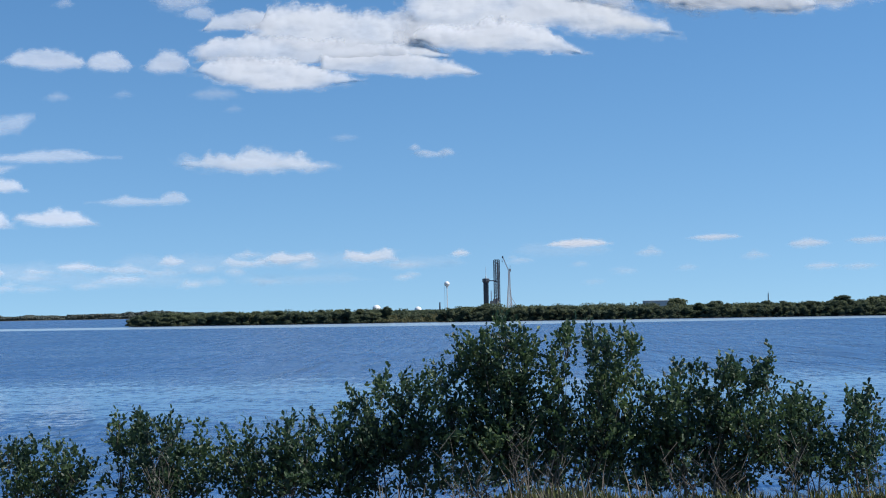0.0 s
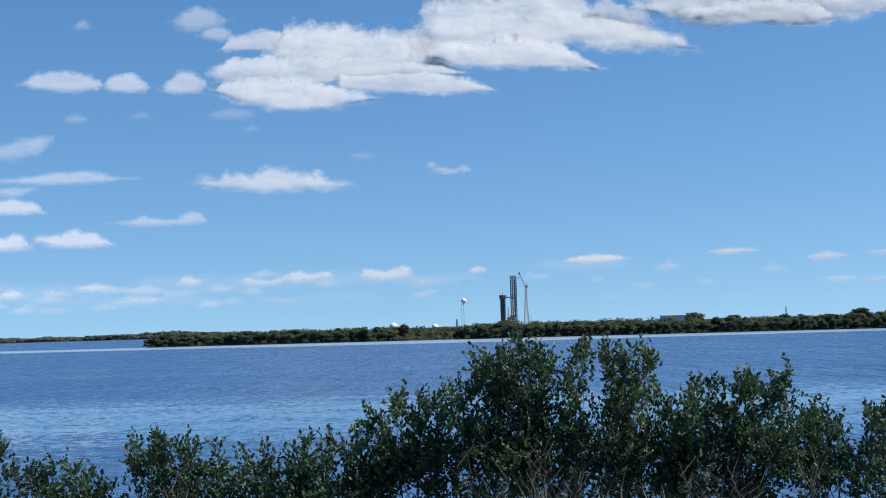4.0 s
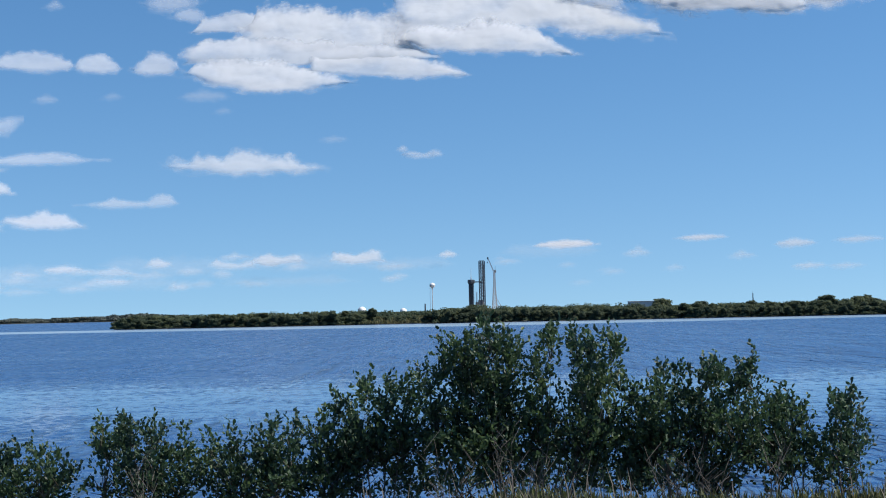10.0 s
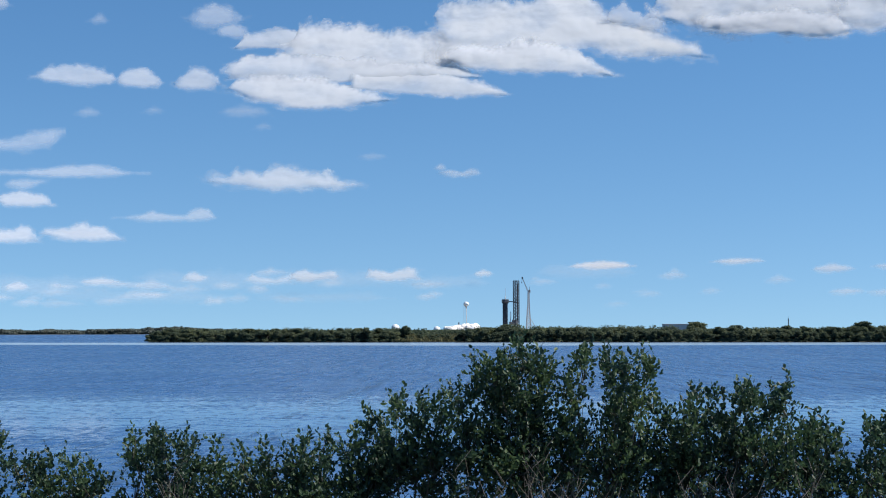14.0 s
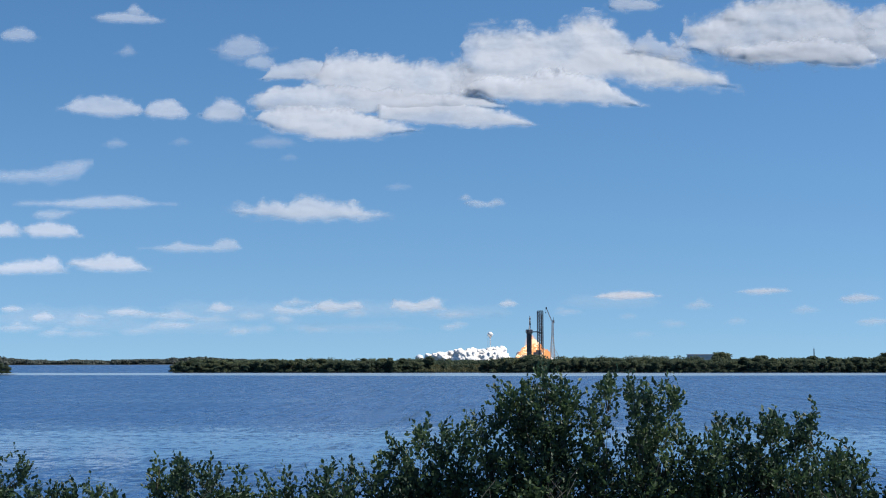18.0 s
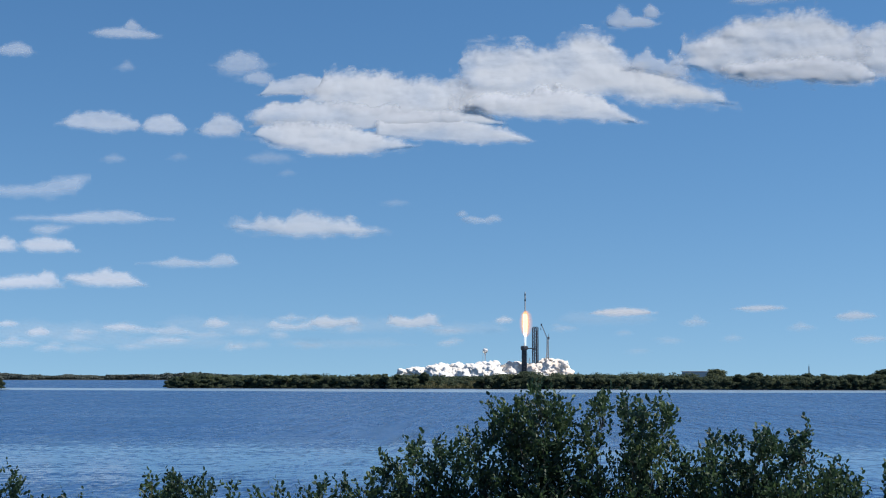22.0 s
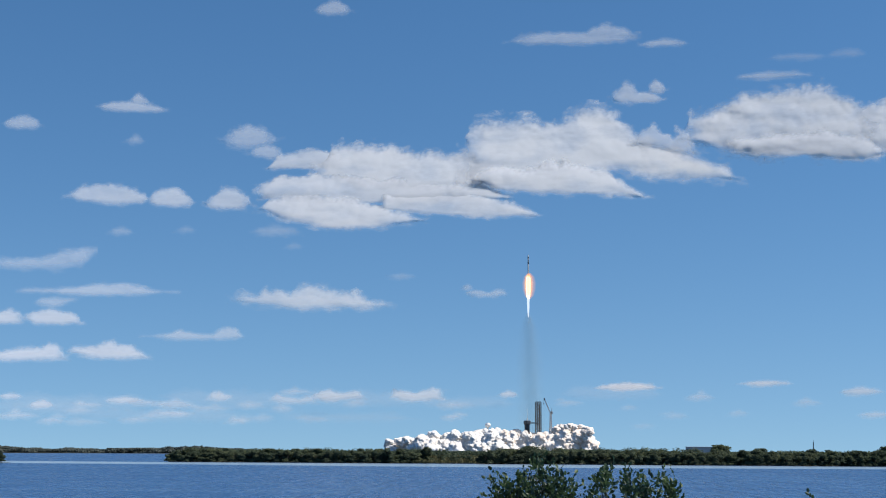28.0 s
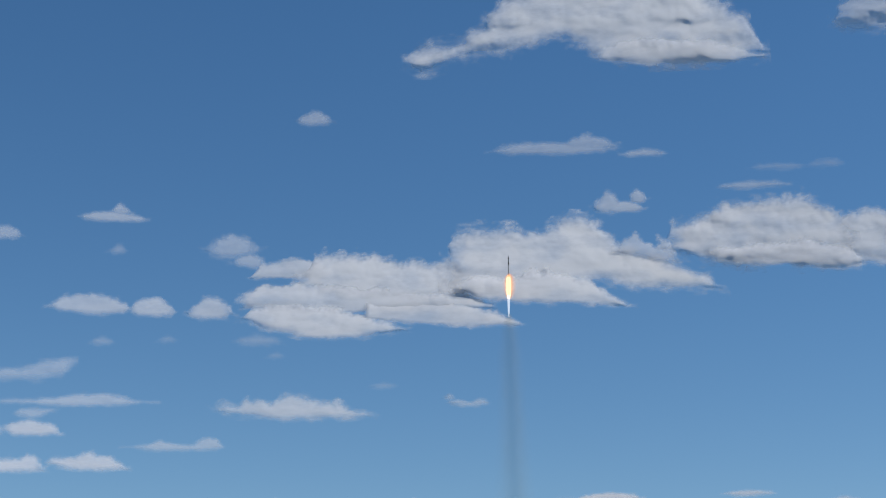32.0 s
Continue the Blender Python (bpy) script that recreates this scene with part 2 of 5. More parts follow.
M_water = water_stuff()
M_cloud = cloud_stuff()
M_smoke = smoke_stuff("white_steam", (0.90, 0.82, 0.73), (0.97, 0.95, 0.92))
# tan copy of the steam: the flame's warm glow is put into its colour
M_flame_tint_smoke = smoke_stuff("flame_tint_smoke", (0.90, 0.76, 0.64), (0.97, 0.92, 0.86))
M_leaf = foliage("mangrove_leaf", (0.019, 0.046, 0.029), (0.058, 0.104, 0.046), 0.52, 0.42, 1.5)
# paler than the near leaves: some aerial haze is put into the colour
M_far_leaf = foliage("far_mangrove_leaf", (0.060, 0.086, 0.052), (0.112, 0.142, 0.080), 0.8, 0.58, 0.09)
# greyed green: the haze of distance is painted into these leaves
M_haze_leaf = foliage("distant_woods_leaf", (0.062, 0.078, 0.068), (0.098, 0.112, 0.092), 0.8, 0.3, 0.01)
M_twig = surface("bleached_twig", (0.085, 0.072, 0.06), (0.2, 0.175, 0.15), 0.85, 8.0)
M_bark = surface("grey_bark", (0.07, 0.06, 0.05), (0.19, 0.17, 0.145), 0.85, 6.0)
M_green_twig = surface("olive_twig", (0.03, 0.034, 0.02), (0.07, 0.066, 0.042), 0.75, 8.0)
# near-black roots and trunks: the shade under the crowns is put into the colour
M_shade_root = surface("shade_dark_root", (0.02, 0.018, 0.014), (0.045, 0.04, 0.032), 0.7, 3.0)
M_dry = foliage("dry_grass", (0.05, 0.045, 0.034), (0.14, 0.118, 0.088), 0.8, 0.25, 0.8)
M_green_grass = foliage("olive_grass", (0.05, 0.055, 0.018), (0.14, 0.13, 0.05), 0.7, 0.25, 0.5)
M_weed = foliage("green_weed", (0.035, 0.05, 0.018), (0.095, 0.115, 0.042), 0.6, 0.3, 1.1)
M_bank = surface("sandy_bank", (0.055, 0.045, 0.032), (0.14, 0.115, 0.085), 0.95, 1.5)
M_land = surface("marsh_ground", (0.016, 0.018, 0.010), (0.045, 0.042, 0.026), 0.95, 0.2)
M_steel = surface("grey_steelwork", (0.06, 0.065, 0.08), (0.11, 0.12, 0.135), 0.55, 0.3, 0.3, 0.1)
M_dark_steel = surface("dark_clad_steel", (0.035, 0.042, 0.055), (0.08, 0.09, 0.11), 0.5, 0.3, 0.2, 0.1)
M_concrete = surface("pad_concrete", (0.28, 0.26, 0.24), (0.42, 0.4, 0.37), 0.85, 0.2)
M_pale = surface("pale_crane_paint", (0.48, 0.47, 0.46), (0.66, 0.64, 0.62), 0.5, 0.4, 0.1, 0.1)
M_mount = surface("weathered_mount_paint", (0.17, 0.17, 0.175), (0.3, 0.295, 0.29), 0.7, 0.25)
M_white = surface("white_tank_paint", (0.72, 0.72, 0.70), (0.84, 0.84, 0.82), 0.4, 0.3, 0, 0.05)
# white paint greyed: the rocket's shaded side is put into it, besides soot
M_sooty_shade = surface("sooty_shade_white_paint", (0.27, 0.28, 0.3), (0.5, 0.5, 0.51), 0.45, 0.3, 0, 0.0)
M_soot = surface("black_composite", (0.012, 0.012, 0.014), (0.03, 0.03, 0.033), 0.5, 0.3, 0, 0.0)
M_shed = surface("grey_metal_siding", (0.4, 0.41, 0.42), (0.54, 0.55, 0.55), 0.6, 0.15)
M_flame = glow("white_hot_exhaust", (1.0, 0.84, 0.62), 2.4)
M_flame_tail = glow("pale_exhaust_tail", (0.78, 0.87, 1.0), 1.2, 0.4)
M_fire = glow("orange_fire", (1.0, 0.42, 0.17), 0.85, 0.7)
M_fire_hot = glow("pale_fire", (1.0, 0.72, 0.46), 1.3, 0.85)
M_trail = haze("brown_exhaust_haze", (0.5, 0.46, 0.27), 0.032)


# ---- mesh helpers ----
def part(name, bm, material, parent=None, label="", smooth=False):
    """Links a bmesh as one mesh object under a thing or a part."""
    me = bpy.data.meshes.new(name)
    bm.to_mesh(me)
    bm.free()
    return from_mesh(name, me, material, parent, label, smooth)


def from_mesh(name, me, material, parent=None, label="", smooth=False):
    if material and not me.materials:
        me.materials.append(material)
    if smooth:
        me.polygons.foreach_set("use_smooth", [True] * len(me.polygons))
    ob = new(name, me)
    ob.parent = parent
    if label:
        ob["label"] = label
    return ob


def data_mesh(name, verts, faces):
    me = bpy.data.meshes.new(name)
    me.from_pydata(np.asarray(verts).tolist(), [], np.asarray(faces).tolist())
    me.update()
    return me


def beam(bm, a, b, w, d=None, sides=4):
    """A bar from a to b, w wide and d deep at its end."""
    a, b = Vector(a), Vector(b)
    z = (b - a).normalized()
    x = z.cross((0, 0, 1) if abs(z.z) < 0.95 else (0, 1, 0)).normalized()
    y = z.cross(x)
    d = w if d is None else d
    rings = []
    for p, s in ((a, w), (b, d)):
        rings.append([bm.verts.new(p + (x * math.cos(q) + y * math.sin(q)) * s * (0.7071 if sides == 4 else 0.5))
                      for q in ((i + 0.5) * 2 * math.pi / sides for i in range(sides))])
    for i in range(sides):
        bm.faces.new((rings[0][i], rings[0][(i + 1) % sides], rings[1][(i + 1) % sides], rings[1][i]))
    bm.faces.new(rings[0][::-1])
    bm.faces.new(rings[1])


def box(bm, c, s, bevel=0.0):
    r = bmesh.ops.create_cube(bm, size=1.0, matrix=Matrix.Translation(c) @ Matrix.Diagonal((*s, 1)))
    if bevel:
        es = list({e for v in r["verts"] for e in v.link_edges})
        bmesh.ops.bevel(bm, geom=es, offset=bevel, segments=1, affect="EDGES")


def lathe(bm, profile, sides=24, c=(0, 0, 0)):
    """A turned body from (radius, height) pairs."""
    rings = [[bm.verts.new((c[0] + r * math.cos(q), c[1] + r * math.sin(q), c[2] + z))
              for q in (i * 2 * math.pi / sides for i in range(sides))] for r, z in profile]
    for r0, r1 in zip(rings, rings[1:]):
        for i in range(sides):
            bm.faces.new((r0[i], r0[(i + 1) % sides], r1[(i + 1) % sides], r1[i]))
    bm.faces.new(rings[0][::-1])
    bm.faces.new(rings[-1])


def thing(name, at, label, category, group=""):
    ob = new(name)
    ob.location = at
    ob.empty_display_size = 1
    return tagged(ob, label, category, group)


def sheet(name, xs, ys, height, material, label, category, kind="structure", smooth=True):
    """A ground sheet over a grid of xs and ys, with height(x, y)."""
    X, Y = np.meshgrid(xs, ys)
    Z = np.vectorize(height)(X, Y)
    nx, ny = len(xs), len(ys)
    i = np.arange(nx * ny).reshape(ny, nx)
    q = np.stack([i[:-1, :-1], i[:-1, 1:], i[1:, 1:], i[1:, :-1]], -1).reshape(-1, 4)
    ob = from_mesh(name, data_mesh(name, np.stack([X, Y, Z], -1).reshape(-1, 3), q), material, smooth=smooth)
    return tagged(ob, label, category, kind=kind)


def bumps(x, y, s=1.0):
    return noise.fractal((x * s, y * s, 0.3), 1.0, 2.0, 4)


# ---- ground, lagoon and land ----
def bank_height(x, y):
    shore = 19.5 + 1.2 * math.sin(x * 0.25 + 1) + (0.9 if x > 0 else 0.0)
    top = 1.66 - 0.12 * max(0.0, min(1.0, -x / 4))
    f = max(0.0, min(1.0, (y - 14.5) / (shore - 14.5)))
    z = top * (1 - f) - max(0.0, y - shore) * 0.12
    return max(-1.6, z) + 0.03 * bumps(x, y, 0.9)


sheet("ground", np.concatenate([[-4900, -1500, -400, -120, -40], np.arange(-20, 20.1, 0.5), [40, 120, 400, 1500, 4900]]),
      np.concatenate([[-200, -60, -20, 0, 6], np.arange(9, 30, 0.5), [35, 60, 150, 500, 1500, 4940]]),
      bank_height, M_bank, "sandy bank sloping under the lagoon", "ground")
WATER = sheet("water", [-4900, -1500, -300, 0, 300, 1500, 4900], [17, 60, 300, 1000, 2500, 4940], lambda x, y: 0.0, M_water,
      "ruffled blue lagoon water with pale slicks", "water")


def shore_y(x):
    """The far shore's line: nearer towards the right."""
    return 545 - 0.28 * (x + 135) + 1.5 * math.sin(x * 0.11) + 1.0 * math.sin(x * 0.31 + 2)


def land_sheet():
    ss = np.array([-3, 0, 1.5, 4, 10, 25, 60, 150, 400, 1000, 2200, 4380])
    us = np.linspace(0, 1, 90) ** 1.5
    vs = []
    for s in ss:
        for u in us:
            x0, x1 = -136 - 0.225 * max(s, 0), 330 + 0.6 * max(s, 0)
            x = x0 + (x1 - x0) * u
            edge = min(1.0, (x - x0) / 6)
            z = np.interp(s, [-3, 0, 2.5, 10, 60], [-1.4, -0.9, -0.5, 0.3, 1.2]) * edge - 0.5 * (1 - edge)
            vs.append((x, min(shore_y(min(x, 300)) + s, 4900), z + 0.12 * bumps(x, s, 0.2)))
    n = len(us)
    i = np.arange(len(vs)).reshape(len(ss), n)
    q = np.stack([i[:-1, :-1], i[:-1, 1:], i[1:, 1:], i[1:, :-1]], -1).reshape(-1, 4)
    ob = from_mesh("ground_far_shore", data_mesh("far_shore", vs, q), M_land, smooth=True)
    tagged(ob, "low marshy land with tan grass across the lagoon", "ground", kind="structure")


land_sheet()
sheet("ground_distant_shore", np.linspace(-1900, -500, 30), [2960, 3000, 3100, 3600], lambda x, y: -0.5 if y < 2980 else 1.0 + bumps(x, y, 0.01),
      M_land, "distant low shore under hazy woods", "ground")
sheet("ground_mangrove_spit", np.linspace(-330, -157, 24), [436, 440, 446, 470, 480],
      lambda x, y: (-0.8 if y in (436, 480) or x > -158 else 0.1 + 0.05 * bumps(x, y, 0.2)), M_land, "small mangrove spit in the lagoon", "ground")


# ---- trees across the water ----
def clumps(rng, blobs, count, size):
    """Bent leaf sprays scattered over the skins of ellipsoids: (centre, radii) pairs. Two quads each."""
    vol = np.array([r[0] * r[2] for _, r in blobs])
    pick = rng.choice(len(blobs), count, p=vol / vol.sum())
    c = np.array([b[0] for b in blobs])[pick]
    r = np.array([b[1] for b in blobs])[pick]
    d = rng.normal(size=(count, 3))
    d /= np.linalg.norm(d, axis=1)[:, None]
    p = c + d * r * rng.uniform(0.55, 1.08, count)[:, None]
    nrm = d + rng.normal(size=(count, 3)) * 0.5 + (0, 0, 0.7)
    nrm /= np.linalg.norm(nrm, axis=1)[:, None]
    t = np.cross(nrm, rng.normal(size=(count, 3)))
    t /= np.linalg.norm(t, axis=1)[:, None]
    b = np.cross(nrm, t)
    s = rng.uniform(0.6, 1.25, count)[:, None] * size
    v = np.stack([p - t * s * 0.5 - b * s * 0.32 - nrm * s * 0.15, p - b * s * 0.42 + nrm * s * 0.1, p + t * s * 0.5 - b * s * 0.25 - nrm * s * 0.15,
                  p + t * s * 0.45 + b * s * 0.3 - nrm * s * 0.15, p + b * s * 0.45 + nrm * s * 0.1, p - t * s * 0.48 + b * s * 0.28 - nrm * s * 0.15], 1)
    i = np.arange(count)[:, None] * 6
    f = np.concatenate([i + (0, 1, 4, 5), i + (1, 2, 3, 4)])
    return v.reshape(-1, 3), f


def mangrove(seed, height, spread):
    """A mangrove across the lagoon: prop-rooted trunk, a crown of many sprays down to the water. About 5.5 m."""
    rng = np.random.default_rng(seed)
    tree = thing("mangrove_tree", (0, -50, -30), "dense dark green mangrove standing at the far waterline", "tree", "mangroves along the far shore")
    bm = bmesh.new()
    for k in range(4):
        q = rng.uniform(0, 6.28)
        beam(bm, (math.cos(q) * 0.9, math.sin(q) * 0.9, -0.4), (0, 0, 1.2), 0.09, 0.1, 5)
    top = Vector((rng.uniform(-0.4, 0.4), rng.uniform(-0.4, 0.4), height * 0.55))
    beam(bm, (0, 0, -0.3), top, 0.3, 0.16, 6)
    blobs = []
    for k in range(12):
        q, e = rng.uniform(0, 6.28), (rng.uniform(0.15, 0.85) if k < 9 else 0.1)
        rad = spread * (0.75 - 0.45 * e) * rng.uniform(0.6, 1.1)
        c = (math.cos(q) * rad, math.sin(q) * rad, height * e)
        blobs.append((c, (spread * rng.uniform(0.3, 0.5), spread * rng.uniform(0.3, 0.5), height * rng.uniform(0.13, 0.22))))
        beam(bm, top, c, 0.13, 0.04, 5)
    part("trunk", bm, M_shade_root, tree)
    v, f = clumps(rng, blobs, 1700, 0.46)
    v[:, 2] = np.abs(v[:, 2] - 0.5) + 0.5
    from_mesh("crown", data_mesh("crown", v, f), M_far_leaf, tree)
    return tree


rng = np.random.default_rng(7)
KINDS = [mangrove(s, h, w) for s, h, w in ((1, 5.2, 2.3), (2, 5.8, 2.6), (3, 4.7, 2.5), (4, 6.2, 2.2), (5, 5.4, 2.9), (6, 3.6, 2.2))]


def plant(x, y, z, scale, kind=None):
    src = KINDS[rng.integers(0, 5)] if kind is None else KINDS[kind]
    ob = copy_thing(src, pose(x, y, z, 0, 0, rng.uniform(0, 360)))
    ob.scale = (scale * rng.uniform(1.3, 1.9), scale * rng.uniform(1.0, 1.4), scale)
    return ob


for back, step, lo, hi in ((-0.8, 2.15, 0.66, 0.88), (5.0, 2.7, 0.76, 0.98)):
    x = -131.0
    while x < 160:
        gap = -39 < x < -19.5
        if not (gap and back < 14):
            s = rng.uniform(lo, hi) * (0.9 if x < -60 else 0.86 if x > 20 else 1.0) * (0.62 if gap else 1.0)
            plant(x, shore_y(x) + back + rng.uniform(-1.0, 2.0), np.interp(back, [0, 10], [-0.05, 0.6]), s)
        x += step * rng.uniform(0.7, 1.3)
for x in np.arange(-38, -20, 5.0):      # low bushes on the open bank
    plant(x, shore_y(x) + rng.uniform(5, 9), 0.6, rng.uniform(0.45, 0.62), 5)
for x in (-13, -10.5, -8, -5.5, -3):
    plant(x, shore_y(x) + 13 + rng.uniform(0, 4), 0.6, rng.uniform(0.95, 1.06))
for x, sc, kind in ((60, 1.1, 1), (71, 0.92, 4), (86, 1.0, 0), (107, 1.04, 3), (110, 1.08, 1), (114, 1.0, 2), (120.7, 1.14, 0), (124, 1.06, 3)):
    tagged(plant(x, shore_y(x) + 14, 0.5, sc, kind), "taller dark round-crowned tree above the mangroves")
for x, sc in ((-150, .5), (-151.5, .6), (-153, .62), (-154.5, .65), (-156, 0.66), (-158, 0.68), (-161, 0.65), (-163, .6), (-166, 0.68), (-170, 0.7), (-175, 0.7), (-182, 0.75)):
    plant(x - 7, 442 + rng.uniform(-2, 6), 0.3, sc)
for k in KINDS:      # the patterns themselves take a place in the row behind
    x = rng.uniform(80, 150)
    k.location, k.scale = (x, shore_y(x) + rng.uniform(20, 26), 0.9), (0.9, 0.9, 0.75)


def woods(name, spots, size, height, count, spray, material, label, roll=0.25):
    """Trees too far to tell apart: uneven crowns joined into one."""
    r = np.random.default_rng(11)
    vs, fs, base = [], [], 0
    for x, y, z in spots:
        h = height * r.uniform(0.85, 1.05) * (1 + roll * noise.noise((x * 0.011, 0.5, 3.0)) + 0.4 * roll * noise.noise((x * 0.05, 7.5, 3.0)))
        blobs = [((x + r.uniform(-.5, .5) * size, y + r.uniform(-.5, .5) * size, z + h * r.uniform(0.12, 0.85)),
                  (size * r.uniform(.35, .6), size * r.uniform(.35, .6), h * r.uniform(.18, .3))) for _ in range(4)]
        v, f = clumps(r, blobs, count, spray)
        vs.append(v), fs.append(f + base)
        base += len(v)
    ob = from_mesh(name, data_mesh(name, np.concatenate(vs), np.concatenate(fs)), material)
    return tagged(ob, label, "trees", kind="stuff")


r2 = np.random.default_rng(3)
spots = [(x, shore_y(x) + r2.uniform(10, 17), 0.4) for x in np.arange(-130, 160, 1.5) if not -40 < x < -18]
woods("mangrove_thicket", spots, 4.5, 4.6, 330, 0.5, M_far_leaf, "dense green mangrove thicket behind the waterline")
spots = []
for _ in range(330):
    s, u = r2.uniform(22, 300), r2.uniform(0, 1)
    x = -128 - 0.22 * s + (300 + 0.55 * s) * u
    spots.append((x, shore_y(x) + s, 1.0))
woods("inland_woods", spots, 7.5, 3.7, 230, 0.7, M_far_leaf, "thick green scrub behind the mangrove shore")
spots = [(x, 3010 + r2.uniform(0, 120), 0.5) for x in np.arange(-1300, -600, 2.6)]
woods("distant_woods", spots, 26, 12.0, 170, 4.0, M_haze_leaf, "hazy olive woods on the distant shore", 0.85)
spots = [(r2.uniform(-780, 1300), r2.uniform(3300, 4300), 0.5) for _ in range(420)]
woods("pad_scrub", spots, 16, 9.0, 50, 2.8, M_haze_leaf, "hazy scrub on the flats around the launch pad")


def tufts(name, n, xr, yr, z, h, material, label, w=0.02):
    """Standing grass blades, bent at the tip, as one stuff."""
    r = np.random.default_rng(len(name))
    x, y = r.uniform(*xr, n), r.uniform(*yr, n)
    clump = np.array([noise.noise((a * 0.9, b * 0.9, 0)) for a, b in zip(x, y)])
    hh = h * r.uniform(0.45, 1.1, n) * (0.8 + 0.6 * clump)
    zz = np.array([z(a, b) for a, b in zip(x, y)]) - 0.02
    q = r.uniform(0, 6.28, n)
    lean = r.uniform(0.05, 0.5, n) * hh
    dx, dy, px, py = np.cos(q) * lean, np.sin(q) * lean, -np.sin(q) * w, np.cos(q) * w
    v = np.stack([np.stack([x - px, y - py, zz], -1), np.stack([x + px, y + py, zz], -1),
                  np.stack([x + dx * .4 + px * .8, y + dy * .4 + py * .8, zz + hh * .6], -1), np.stack([x + dx * .4 - px * .8, y + dy * .4 - py * .8, zz + hh * .6], -1),
                  np.stack([x + dx, y + dy, zz + hh], -1)], 1).reshape(-1, 3)
    i = np.arange(n)[:, None] * 5
    me = data_mesh(name, v, i + (0, 1, 2, 3))
    bm = bmesh.new()
    bm.from_mesh(me)
    bm.verts.ensure_lookup_table()
    for k in range(n):
        bm.faces.new((bm.verts[k * 5 + 3], bm.verts[k * 5 + 2], bm.verts[k * 5 + 4]))
    bm.to_mesh(me)
    bm.free()
    return tagged(from_mesh(name, me, material), label, "grass", kind="stuff")


tufts("marsh_grass", 9000, (-41, -18), (516, 556), lambda x, y: 0.2 + 0.045 * (y - 514), 1.1, M_green_grass, "tan and olive grass on the far open bank", 0.12)


# ---- launch complex ----
def lattice(bm, foot, half, top, levels, w, turn=0.0, taper=1.0):
    """A square lattice mast: four legs, belts and crossed braces."""
    def corner(k, z):
        s = half * (1 + (taper - 1) * z / top)
        a = radians(turn) + math.pi / 4 + k * math.pi / 2
        return Vector((foot[0] + s * 1.4142 * math.cos(a), foot[1] + s * 1.4142 * math.sin(a), foot[2] + z))
    for k in range(4):
        beam(bm, corner(k, 0), corner(k, top), w * 1.6, w * 1.4)
    for n in range(levels):
        z0, z1 = top * n / levels, top * (n + 1) / levels
        for k in range(4):
            beam(bm, corner(k, z1), corner(k + 1, z1), w)
            beam(bm, corner(k, z0), corner(k + 1, z1), w * 0.7)
            beam(bm, corner(k + 1, z0), corner(k, z1), w * 0.7)


def tall_tower():
    """Eight stacked sections: stout box legs, belts and thin crossed braces; a lift shaft up the rear, and stub arms."""
    t = thing("lattice_tower", (0, PAD, 4), "tall grey steel lattice launch tower", "tower")

    def corner(k, z):
        q = radians(28) + math.pi / 4 + k * math.pi / 2
        return Vector((8.9 * math.cos(q), 8.9 * math.sin(q), z))
    for k in range(4):
        bm = bmesh.new()
        beam(bm, corner(k, 0), corner(k, 148.7), 2.3)
        part("tower_leg", bm, M_dark_steel, t, "stout box leg")
    for n in range(8):
        z0, z1 = n * 18.6, n * 18.6 + 18.5
        for z in (z0 + 9.2, z1):
            bm = bmesh.new()
            for k in range(4):
                beam(bm, corner(k, z), corner(k + 1, z), 0.7)
            part("belt", bm, M_steel, t)
        for k in range(4):
            bm = bmesh.new()
            for za, zb in ((z0, z0 + 9.2), (z0 + 9.2, z1)):
                beam(bm, corner(k, za), corner(k + 1, zb), 0.7)
                beam(bm, corner(k + 1, za), corner(k, zb), 0.7)
            part("brace", bm, M_steel, t)
    bm = bmesh.new()
    box(bm, (0, 0, 149), (15, 15, 0.9), 0.2)
    top = part("top_platform", bm, M_steel, t)
    bm = bmesh.new()
    for dx in (-7, 7):
        for dy in (-7, 7):
            beam(bm, (dx, dy, 149.3), (dx, dy, 151.2), 0.5)
    for dx, dy, ex, ey in ((-7, -7, 7, -7), (7, -7, 7, 7), (7, 7, -7, 7), (-7, 7, -7, -7)):
        beam(bm, (dx, dy, 151), (ex, ey, 151), 0.4)
    part("railing", bm, M_steel, top)
    bm = bmesh.new()
    box(bm, (4.6, 2.4, 70), (2.6, 3.4, 140), 0.3)
    part("lift_shaft", bm, M_dark_steel, t)
    bm = bmesh.new()
    lattice(bm, (3.0, -7.2, 92), 1.5, 9, 2, 0.5, 28)
    box(bm, (-3.4, -8.6, 86), (9, 2.4, 4.2), 0.2)
    part("arm_carriage", bm, M_dark_steel, t)
    bm = bmesh.new()
    box(bm, (0, 0, -1.5), (24, 24, 5), 0.5)
    part("base", bm, M_concrete, t)
    return t


